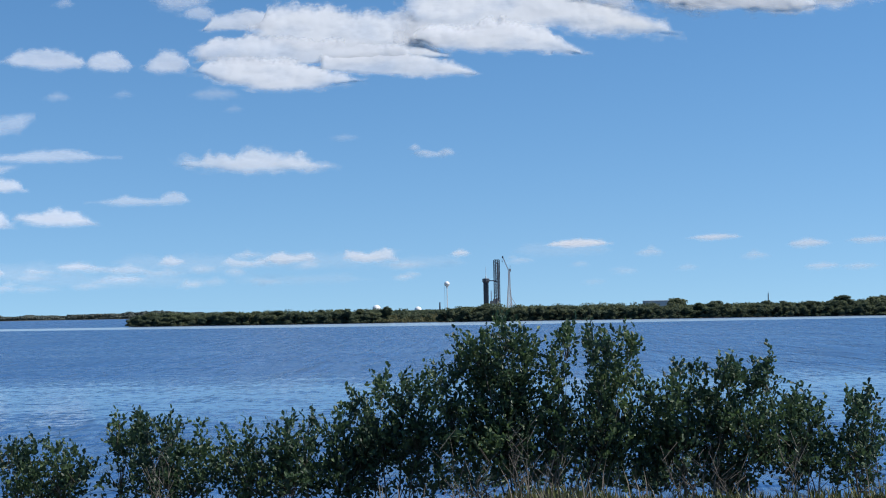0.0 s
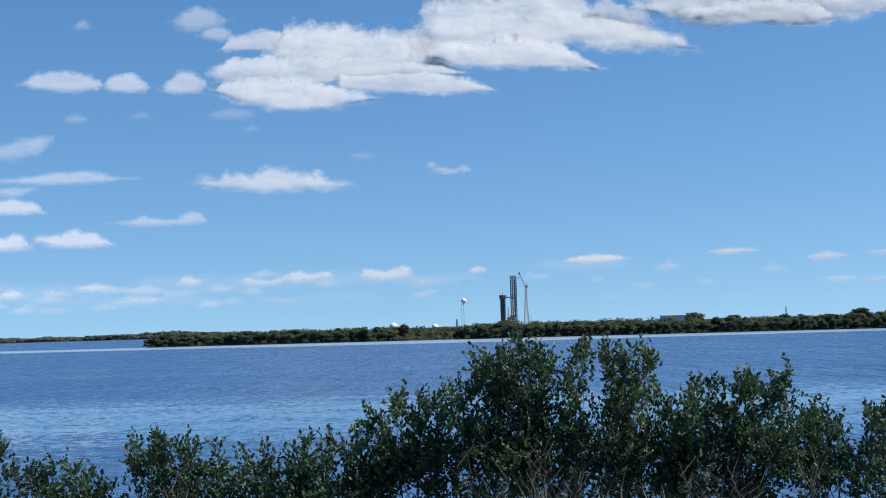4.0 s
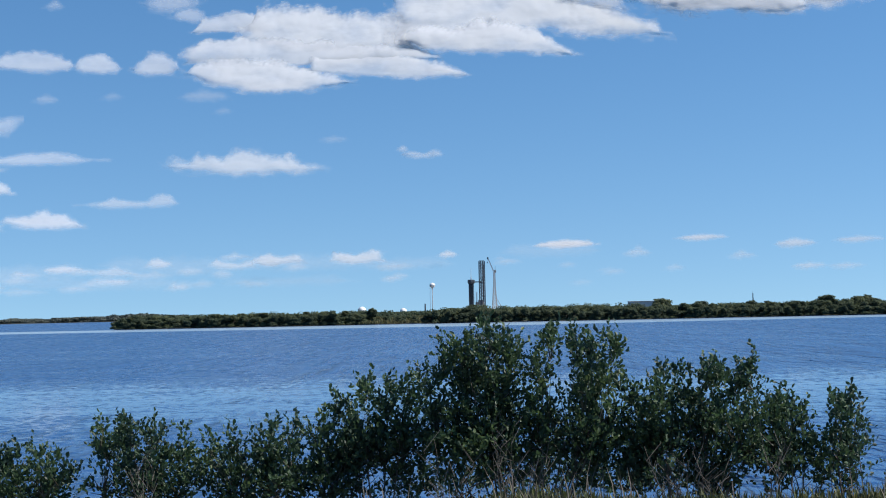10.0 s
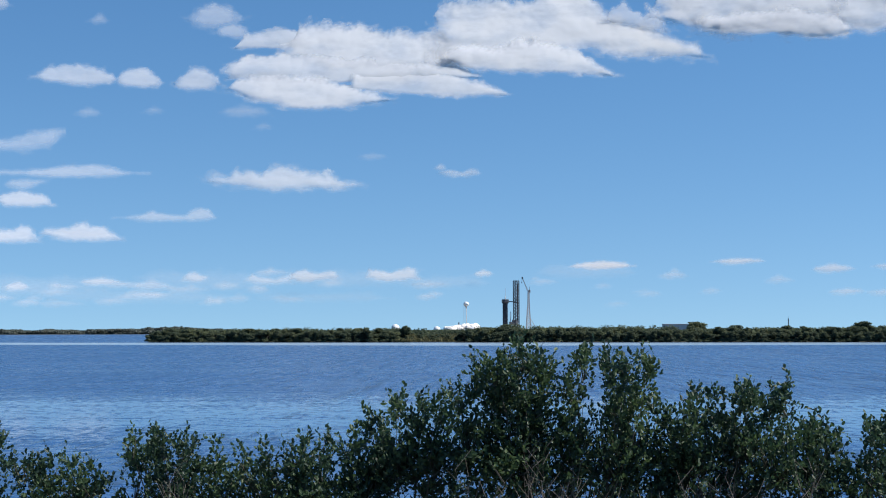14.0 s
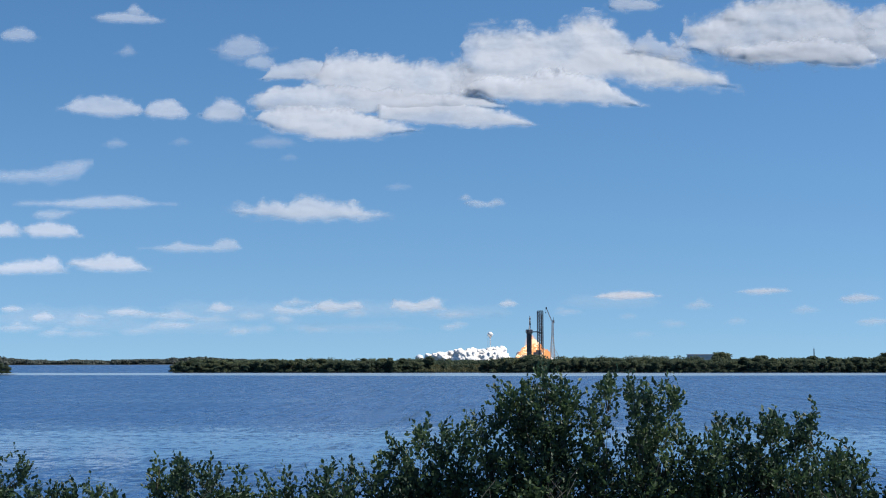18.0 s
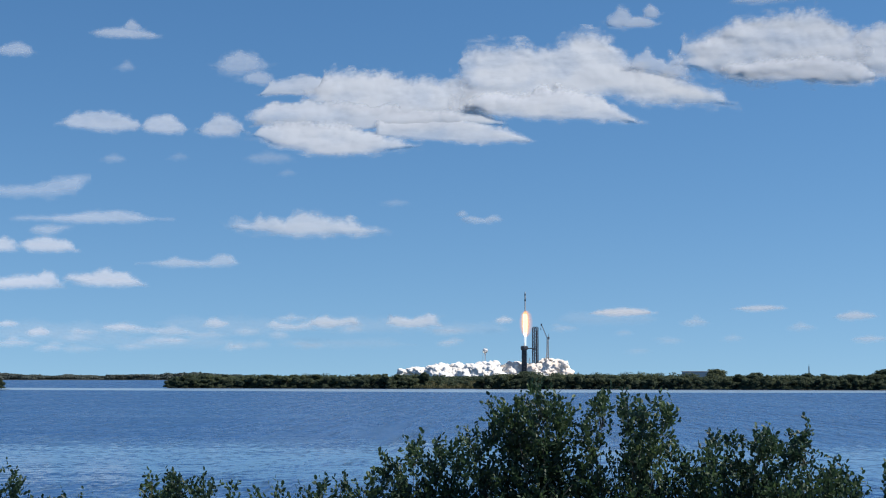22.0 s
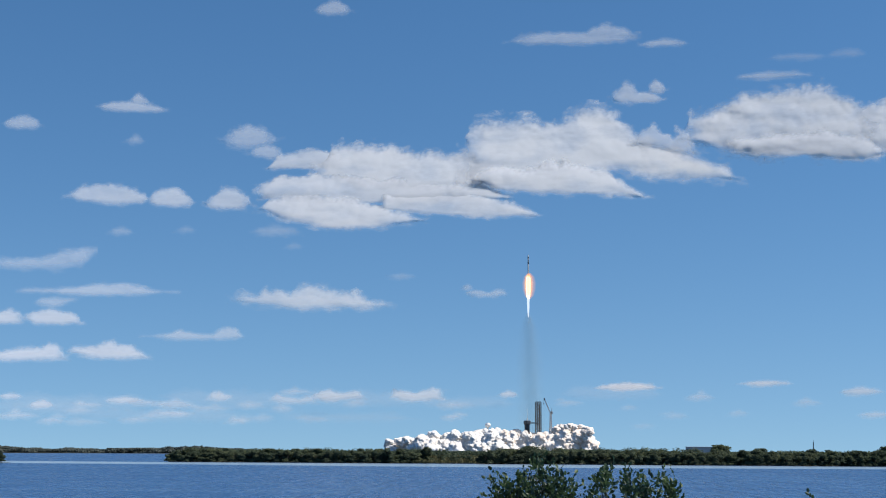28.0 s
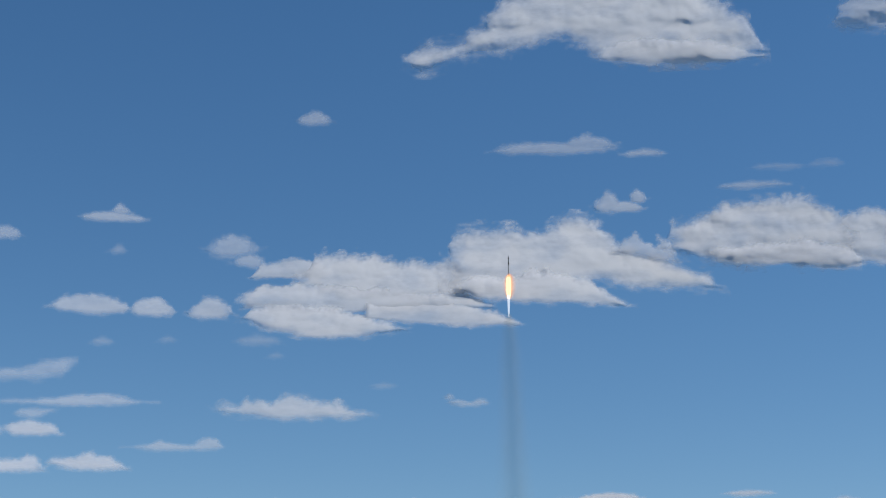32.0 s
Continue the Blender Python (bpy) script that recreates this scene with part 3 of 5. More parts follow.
def service_tower():
    t = thing("service_tower", (-32, PAD - 24, 7), "dark clad fixed service tower with a lightning mast", "tower")
    for n in range(10):
        bm = bmesh.new()
        z = n * 8.0
        lattice(bm, (0, 0, z), 7.0, 8.0, 1, 0.9, 0)
        part("tower_section", bm, M_dark_steel, t)
        bm = bmesh.new()
        box(bm, (0, 0, z + 7.7), (16.4, 16.4, 0.6), 0.1)
        part("deck", bm, M_steel, t)
        bm = bmesh.new()
        box(bm, (-0.6, 0.4, z + 3.8), (12.6, 12.6, 6.9), 0.2)
        part("cladding_panel", bm, M_dark_steel, t)
    bm = bmesh.new()
    lathe(bm, [(8.4, 79), (10.6, 83), (10.6, 90), (8.6, 91.5)], 8)
    head = part("head_platform", bm, M_dark_steel, t, "dark overhanging top platform")
    bm = bmesh.new()
    lathe(bm, [(1.6, 91), (1.2, 99), (0.55, 100), (0.35, 126)], 10)
    part("lightning_mast", bm, M_pale, head)
    bm = bmesh.new()
    box(bm, (15.5, 0, 84.5), (16, 2.6, 3.0), 0.2)
    for k in range(6):
        beam(bm, (8 + 2.7 * k, -1.4, 86), (8 + 2.7 * k, -1.4, 83), 0.5)
    part("access_arm", bm, M_dark_steel, head)
    bm = bmesh.new()
    box(bm, (0, 0, -4), (22, 22, 8), 0.4)
    part("base", bm, M_concrete, t)


def launch_mount():
    t = thing("launch_mount", (-9, PAD + 2, 4), "squat grey launch mount of concrete and steel", "launch mount")
    for dx in (-7, 7):
        for dy in (-7, 7):
            bm = bmesh.new()
            beam(bm, (dx, dy, -3), (dx, dy, 22), 2.6)
            part("leg", bm, M_concrete, t)
    bm = bmesh.new()
    box(bm, (1, 0, 24), (26, 20, 9), 0.6)
    part("table", bm, M_mount, t)
    bm = bmesh.new()
    box(bm, (4, 0, 31.5), (15, 13, 6.4), 0.4)
    part("machine_house", bm, M_mount, t)
    for dx in (-9, -3, 3, 9):
        bm = bmesh.new()
        beam(bm, (dx, -10.2, 19.6), (dx, -10.2, 28.4), 0.9)
        part("rib", bm, M_steel, t)
    bm = bmesh.new()
    lattice(bm, (-8, 0, 28), 1.3, 30, 6, 0.6)
    part("umbilical_mast", bm, M_pale, t)


def crane():
    """A tall crawler-type crane: a broad tapering lattice tower, a slim mast on it, a raised jib with its hook block, back struts."""
    t = thing("tower_crane", (37, PAD + 4, 4), "pale lattice crane with a raised jib", "crane")
    bm = bmesh.new()
    lattice(bm, (-1, 0, 0), 7.2, 74, 8, 1.0, 10, 0.4)
    part("lower_mast", bm, M_pale, t)
    bm = bmesh.new()
    lattice(bm, (-0.5, 0, 74), 2.7, 41, 7, 0.9, 10, 0.75)
    part("upper_mast", bm, M_pale, t)
    bm = bmesh.new()
    for o in (-1.3, 1.3):
        beam(bm, (0 + o, 0, 113), (-18.5 + o * .4, 0, 158), 1.3)
    for k in range(9):
        a, b = k / 9, (k + 1) / 9
        beam(bm, (-18.5 * a - 1.3, 0, 113 + 45 * a), (-18.5 * b + 1.2, 0, 113 + 45 * b), 0.6)
    jib = part("jib", bm, M_pale, t)
    bm = bmesh.new()
    box(bm, (-18.6, 0, 157.4), (4.2, 2.4, 6.4), 0.4)
    part("jib_head", bm, M_dark_steel, jib)
    bm = bmesh.new()
    beam(bm, (-20.2, 0, 155), (-20.2, 0, 146), 0.5)
    box(bm, (-20.2, 0, 144.5), (2.4, 1.6, 4.0), 0.3)
    part("hook_block", bm, M_dark_steel, jib)
    bm = bmesh.new()
    beam(bm, (1, 0, 112), (3.2, 0, 132), 1.6, 1.0)
    box(bm, (2.2, 0, 118), (6.0, 3, 8), 0.4)
    part("counter_frame", bm, M_mount, t)
    for z, w in ((40, 1.5), (22, 1.2)):
        bm = bmesh.new()
        beam(bm, (4, 0, z), (25, 0, 2), w)
        part("back_strut", bm, M_pale, t)
    bm = bmesh.new()
    box(bm, (3, 0, -2), (34, 14, 5), 0.5)
    part("carriage", bm, M_steel, t)


def water_tower():
    t = thing("water_tower", (-148, PAD + 20, 0), "white ball water tower on a slim stem", "water tower")
    bm = bmesh.new()
    bmesh.ops.create_uvsphere(bm, u_segments=28, v_segments=18, radius=8.2, matrix=Matrix.Translation((0, 0, 85.5)) @ Matrix.Diagonal((1, 1, 0.92, 1)))
    tank = part("tank", bm, M_white, t, smooth=True)
    bm = bmesh.new()
    lathe(bm, [(4.0, 0), (1.9, 8), (1.1, 20), (1.1, 71), (3.0, 79.5)], 16)
    part("stem", bm, M_pale, t)
    bm = bmesh.new()
    beam(bm, (-6.8, 0, -1), (-6.8, 0, 81), 0.8)
    part("riser_pipe", bm, M_pale, t)
    bm = bmesh.new()
    lathe(bm, [(8.3, 84.9), (8.7, 84.9), (8.7, 85.7), (8.3, 85.7)], 28)
    part("walkway", bm, M_pale, tank)


def dome(x, z, r):
    t = thing("gas_sphere", (x, PAD - 20, 0), "white spherical storage tank behind the scrub", "storage tank", "storage spheres")
    bm = bmesh.new()
    bmesh.ops.create_uvsphere(bm, u_segments=28, v_segments=18, radius=r, matrix=Matrix.Translation((0, 0, z)))
    part("tank", bm, M_white, t, smooth=True)
    for k in range(8):
        a = k * math.pi / 4
        bm = bmesh.new()
        beam(bm, (r * .95 * math.cos(a), r * .95 * math.sin(a), -1), (r * .95 * math.cos(a), r * .95 * math.sin(a), z), 1.0, 1.0, 6)
        part("leg", bm, M_white, t)


def shed():
    t = thing("assembly_shed", (315, 3000, -0.5), "long low grey metal building beyond the trees", "building")
    bm = bmesh.new()
    box(bm, (0, 0, 8.5), (58, 30, 18.5), 0.2)
    part("wall", bm, M_shed, t)
    bm = bmesh.new()
    box(bm, (0, 0, 18.0), (60, 32, 0.8), 0.2)
    part("roof", bm, M_pale, t)
    for k in range(-4, 5):
        bm = bmesh.new()
        box(bm, (k * 6.4, -15.2, 8.5), (0.4, 0.2, 18), 0)
        part("rib", bm, M_shed, t)


def radio_mast():
    t = thing("radio_mast", (529, 3000, 0), "thin grey lattice radio mast", "mast")
    bm = bmesh.new()
    lattice(bm, (0, 0, -1), 1.0, 29, 10, 0.35, 0, 0.5)
    part("mast", bm, M_steel, t)
    bm = bmesh.new()
    beam(bm, (0, 0, 28), (0, 0, 32), 0.3)
    part("aerial", bm, M_steel, t)


def flare_stack():
    t = thing("vent_stack", (-169, PAD - 10, 0), "short dark vent stack", "stack")
    bm = bmesh.new()
    lathe(bm, [(2.6, -1), (2.2, 20), (1.9, 30)], 12)
    part("pipe", bm, M_dark_steel, t)
    bm = bmesh.new()
    lathe(bm, [(1.9, 29.5), (2.4, 30), (2.4, 31), (1.9, 31)], 12)
    part("cap", bm, M_dark_steel, t)


def launch_table():
    t = thing("launch_table", (-30, PAD + 10, 4), "heavy steel launch table under the rocket", "launch table")
    for dx in (-3.4, 3.4):
        for dy in (-3.4, 3.4):
            bm = bmesh.new()
            beam(bm, (dx, dy, -1), (dx, dy, 5.4), 1.4)
            part("leg", bm, M_dark_steel, t)
    bm = bmesh.new()
    lathe(bm, [(2.6, 5.2), (5.4, 5.2), (5.4, 6.9), (2.6, 6.9)], 24)
    part("ring", bm, M_dark_steel, t)


launch_table()
tall_tower(), service_tower(), launch_mount(), crane(), water_tower()
dome(-355, 14, 12.5), dome(-233, 9.5, 10.5), shed(), radio_mast(), flare_stack()
pad = bmesh.new()
lathe(pad, [(170, -2), (120, 4.0), (110, 4.0)], 40)
tagged(part("launch_pad", pad, M_concrete), "raised concrete launch pad apron", "launch pad", kind="structure").location = (-15, PAD, 0)


# ---- rocket, exhaust and smoke ----
def rocket():
    """Two-stage rocket, 70 m; its origin is at the engines' plane."""
    t = thing("rocket", (-31, PAD + 10, 12), "slim white two-stage rocket with black interstage, climbing on its flame", "rocket")
    bm = bmesh.new()
    lathe(bm, [(1.83, 1.5), (1.85, 3), (1.85, 41), (1.83, 41.2)], 28)
    stage = part("first_stage", bm, M_sooty_shade, t, smooth=True)
    bm = bmesh.new()
    lathe(bm, [(1.88, 41), (1.9, 41.3), (1.9, 47.5), (1.85, 47.8)], 28)
    inter = part("interstage", bm, M_soot, t, "black interstage ring", True)
    bm = bmesh.new()
    lathe(bm, [(1.85, 47.6), (1.85, 57.5), (1.8, 57.8)], 28)
    part("second_stage", bm, M_sooty_shade, t, smooth=True)
    bm = bmesh.new()
    lathe(bm, [(1.85, 57.6), (2.0, 58.2), (2.0, 62.0), (1.95, 62.3)], 28)
    part("trunk", bm, M_soot, t, "dark capsule trunk", True)
    bm = bmesh.new()
    lathe(bm, [(1.98, 62.2), (1.9, 63.2), (1.25, 66.8), (0.95, 68.2), (0.5, 69.5), (0.1, 70.0)], 28)
    part("capsule", bm, M_sooty_shade, t, smooth=True)
    bm = bmesh.new()
    lathe(bm, [(1.8, 0.3), (1.95, 0.6), (1.95, 1.6), (1.85, 1.8)], 28)
    base = part("engine_section", bm, M_soot, t, smooth=True)
    for k in range(9):
        a, d = k * math.pi / 4, (1.25 if k < 8 else 0.0)
        bm = bmesh.new()
        lathe(bm, [(0.46, -1.0), (0.36, -0.5), (0.18, 0.3)], 12, (d * math.cos(a), d * math.sin(a), 0))
        part("engine_bell", bm, M_soot, base)
    for k in range(4):
        a = k * math.pi / 2 + 0.5
        bm = bmesh.new()
        c, s = math.cos(a), math.sin(a)
        beam(bm, (c * 1.9, s * 1.9, 0.8), (c * 1.95, s * 1.95, 10.5), 0.9, 0.35)
        part("landing_leg", bm, M_soot, stage)
        bm = bmesh.new()
        box(bm, (c * 2.3, s * 2.3, 44.2), (0.9, 0.9, 1.5), 0.1)
        part("grid_fin", bm, M_soot, inter)
    return t


def soften(bm):
    """Marks how dense a gas column is: full along its spine, nothing at its flanks."""
    lay = bm.verts.layers.float.new("fade")
    for v in bm.verts:
        v[lay] = v.co.y ** 2 / max(1e-6, v.co.x ** 2 + v.co.y ** 2)


def plume(at):
    """The burning exhaust: a white-hot core, clear orange sheaths and a pale tail. Its origin is at the engines."""
    t = thing("exhaust_flame", at, "white-hot exhaust flame with an orange sheath", "flame")
    bm = bmesh.new()
    lathe(bm, [(0.8, 4.0), (4.4, 3.4), (5.8, 0), (6.6, -14), (6.6, -36), (5.9, -50), (4.5, -58), (2.6, -63)], 24)
    for v in bm.verts:
        v.co.x += 0.9 * noise.noise(v.co * 0.12); v.co.y += 0.9 * noise.noise(v.co * 0.12 + Vector((9, 0, 0)))
    part("flame_core", bm, M_flame, t, "white-hot core", True)
    for n, s in enumerate((1.5, 2.2, 3.2)):
        bm = bmesh.new()
        lathe(bm, [(2.0 * s, 9 + n * 2), (5.2 * s, 3), (6.6 * s, -16), (6.2 * s, -36), (4.4 * s, -50 - n * 2), (1.2 * s, -58 - n * 3)], 24)
        soften(bm)
        for v in bm.verts:      # the glow leans to one side
            v.co.x += 1.2 * n
        part("flame_sheath", bm, SHEATHS[n], t, "clear orange glow", True)
    bm = bmesh.new()
    lathe(bm, [(4.4, -54), (4.0, -70), (3.2, -88), (2.4, -102), (0.9, -118)], 18)
    for v in bm.verts:
        v.co.x += 1.6 * noise.noise(v.co * 0.06)
    part("flame_tail", bm, M_flame_tail, t, "pale thin tail", True)
    return t


def trail(at):
    """Sooty haze left below the flame, wider and fainter downwards."""
    t = thing("exhaust_trail", at, "faint brown exhaust haze hanging below the rocket", "smoke trail")
    for n, s in enumerate((1.1, 1.6, 2.1)):
        bm = bmesh.new()
        lathe(bm, [(1.5 * s, -104), (7 * s, -118), (14 * s, -150), (20 * s, -240), (22 * s, -380), (27 * s, -560), (33 * s, -760), (36 * s, -900)], 24)
        soften(bm)
        for v in bm.verts:
            v.co.x += 3.0 * noise.noise(Vector((0, n, v.co.z * 0.012))) - 0.024 * (v.co.z + 104)
        part("haze_column", bm, M_trail, t, smooth=True)
    return t


SHEATHS = [glow("orange_sheath_inner", (1.0, 0.58, 0.30), 1.8, 0.55, True), glow("orange_sheath_middle", (1.0, 0.45, 0.18), 1.3, 0.32, True),
           glow("orange_sheath_outer", (1.0, 0.42, 0.17), 1.2, 0.2, True)]


def billow(seed, radius, material):
    """A cauliflower billow: a ball grown over with round heads, and smaller heads on those."""
    r = np.random.default_rng(300 + seed)
    bm = bmesh.new()
    bmesh.ops.create_icosphere(bm, subdivisions=5, radius=1.0)
    p = np.array([v.co for v in bm.verts])
    p /= np.linalg.norm(p, axis=1)[:, None]
    reach = np.full(len(p), 0.6)
    for count, sink, small, large in ((17, 0.02, 0.3, 0.46), (80, 0.07, 0.13, 0.22), (190, 0.045, 0.07, 0.11)):
        level = reach.copy()
        for d in r.normal(size=(count, 3)):
            d /= np.linalg.norm(d)
            along = p @ d
            out = level[np.argmax(along)] - sink
            disc = r.uniform(small, large) ** 2 - out * out * (1 - along * along)
            reach = np.maximum(reach, np.where((disc > 0) & (along > 0), out * along + np.sqrt(np.maximum(disc, 0)), 0))
    for v, d, k in zip(bm.verts, p, reach):
        v.co = Vector(d * k * radius * 1.06)
        v.co.z *= 0.88
    me = bpy.data.meshes.new("billow")
    bm.to_mesh(me)
    bm.free()
    me.polygons.foreach_set("use_smooth", [True] * len(me.polygons))
    me.materials.append(material)
    return me


BILLOWS = [[(billow(k, r, m), r) for k, r in enumerate((14, 18, 22, 27, 32))] for m in (M_smoke, M_flame_tint_smoke)]
TIMES = (0, 12.2, 13, 14.5, 16, 17, 18, 19, 20, 21, 23, 25, 28, 30, 32)


def smoke_bank():
    """Steam and smoke rolling out from the pad: rigid billows, each with its way. Returns (piece, rows) pairs."""
    r = np.random.default_rng(21)
    made = []
    left = thing("steam_cloud", (-113, PAD - 30, 0), "rolling white steam cloud over the scrub", "smoke", "launch smoke")
    right = thing("smoke_cloud", (-35, PAD + 42, 0), "billowing white and tan smoke round the pad", "smoke", "launch smoke")
    def run(parent, u, frac, start, reach, tau, tops, ym, size, near=0):
        me, rad = BILLOWS[0 if parent is left else 1][size]
        ob = new("billow", me)
        ob.parent = parent
        wob, spin = r.uniform(-6, 6), r.uniform(0, 360)
        rows = []
        for t in TIMES:
            g = 1 - math.exp(-max(0.0, t - start) / tau)
            out = g * reach * u + wob * g
            top = np.interp(t, *tops)
            z = frac * max(0.0, top - rad * 0.8) if t > start else -70.0
            rows.append((t, pose(out, ym * (0.3 + 0.7 * g) - near * g, z, 0, 0, spin + 10 * g)))
        made.append((ob, rows))
    tl = ((12, 13, 15, 17, 19, 23, 25, 28, 32), (-30, 20, 31, 44, 50, 55, 65, 75, 80))
    tr = ((16.6, 18, 19, 20, 23, 25, 28, 32), (-30, 36, 52, 58, 68, 82, 92, 96))
    for k in range(78):
        u = (k + r.uniform(0, 1)) / 78
        size = 0 if u > 0.93 else int(r.integers(0, 2)) if u > 0.85 else int(r.integers(0, 4)) if k % 2 else int(r.integers(3, 5))
        frac = r.uniform(0.55, 1.0) * (1 - 0.5 * u ** 3) if k % 2 else r.uniform(0.1, 0.45)
        run(left, u, frac, (12.3, 12.6, 13.4, 14.6, 15.4)[size], -352, 6.0, tl, r.uniform(-35, 35), size)      # the largest billows swell up last
    for k in range(62):
        u = -0.42 + 1.42 * (k + r.uniform(0, 1)) / 62
        hump = 1.0 if u > 0.35 else 0.72
        run(right, u, (r.uniform(0.55, 1.0) if k % 2 else r.uniform(0.1, 0.45)) * hump, 16.7, 246, 8.0, tr, r.uniform(-30, 30), int(r.integers(0, 4)) if k % 2 else int(r.integers(3, 5)), 70)
    return made


def pad_fire():
    """Fire that bursts out at the foot of the service tower, then is smothered by smoke."""
    r = np.random.default_rng(8)
    t = thing("pad_fire", (-22, PAD + 8, 0), "orange fire bursting out at the pad", "fire")
    made = []
    for k in range(52):
        bm = bmesh.new()
        rad = r.uniform(8.5, 13)
        bmesh.ops.create_icosphere(bm, subdivisions=3, radius=rad)
        for v in bm.verts:
            v.co *= 0.8 + 0.55 * noise.noise(v.co * 0.18 + Vector((k, 0, 0)))
        ob = part("fire_tongue", bm, M_fire_hot if k % 3 == 0 else M_fire, t, smooth=True)
        x = r.uniform(-1, 1) * (38 if k % 2 else 24)
        z = 14 + 50 * r.uniform(0, 1) ** 0.6 * (1 - abs(x) / 52)
        rows = [(0, pose(x * .3, 0, -40)), (15.4, pose(x * .3, 0, -40)), (16.5, pose(x * .8, 0, z * 0.8)), (17.5, pose(x, 0, z)), (19.2, pose(x * 1.55 + 4, -4, z * 0.95)),
                (20.5, pose(x * 1.5 + 9, -6, z * 0.72)), (21.6, pose(x * 1.4 + 12, 10, z * 0.45)), (22.6, pose(x + 12, 30, -40)), (32, pose(x + 12, 30, -40))]
        made.append((ob, rows))
    return made


ROCKET = rocket()
PLUME = plume((-31, PAD + 10, 12))
TRAIL = trail((-31, PAD + 10, 12))
SMOKE = smoke_bank()
FIRE = pad_fire()

# ---- clouds ----
CLOUDS = []


def ripple(x, z, seed):
    """Smooth gradient noise on a plane, about -1 to 1."""
    xi, zi = np.floor(x).astype(int), np.floor(z).astype(int)
    fx, fz = x - xi, z - zi
    sx, sz = fx * fx * fx * (fx * (fx * 6 - 15) + 10), fz * fz * fz * (fz * (fz * 6 - 15) + 10)

    def corner(i, j):
        h = (xi + i) * 73856093 ^ (zi + j) * 19349663 ^ int(seed * 83492791)
        h = (h ^ (h >> 13)) * 1274126177 & 0x7FFFFFFF
        a = (h % 4096) * (2 * math.pi / 4096)
        return np.cos(a) * (fx - i) + np.sin(a) * (fz - j)
    low = corner(0, 0) * (1 - sx) + corner(1, 0) * sx
    high = corner(0, 1) * (1 - sx) + corner(1, 1) * sx
    return 1.5 * (low * (1 - sz) + high * sz)


def heaps(x, z, seed):
    """Rounded heads with creases between them, 0 to 1."""
    return np.sqrt(ripple(0.8 * x + 0.6 * z, 0.8 * z - 0.6 * x, seed) ** 2 + 0.03) * 1.7 - 0.2


def ease(x, knots):
    """Height of an outline at x, eased from knot to knot."""
    kx, kz = np.array(knots).T
    i = np.clip(np.searchsorted(kx, x) - 1, 0, len(kx) - 2)
    f = np.clip((x - kx[i]) / (kx[i + 1] - kx[i]), 0, 1)
    f = 0.5 * f + 0.5 * f * f * (3 - 2 * f)
    return kz[i] * (1 - f) + kz[i + 1] * f


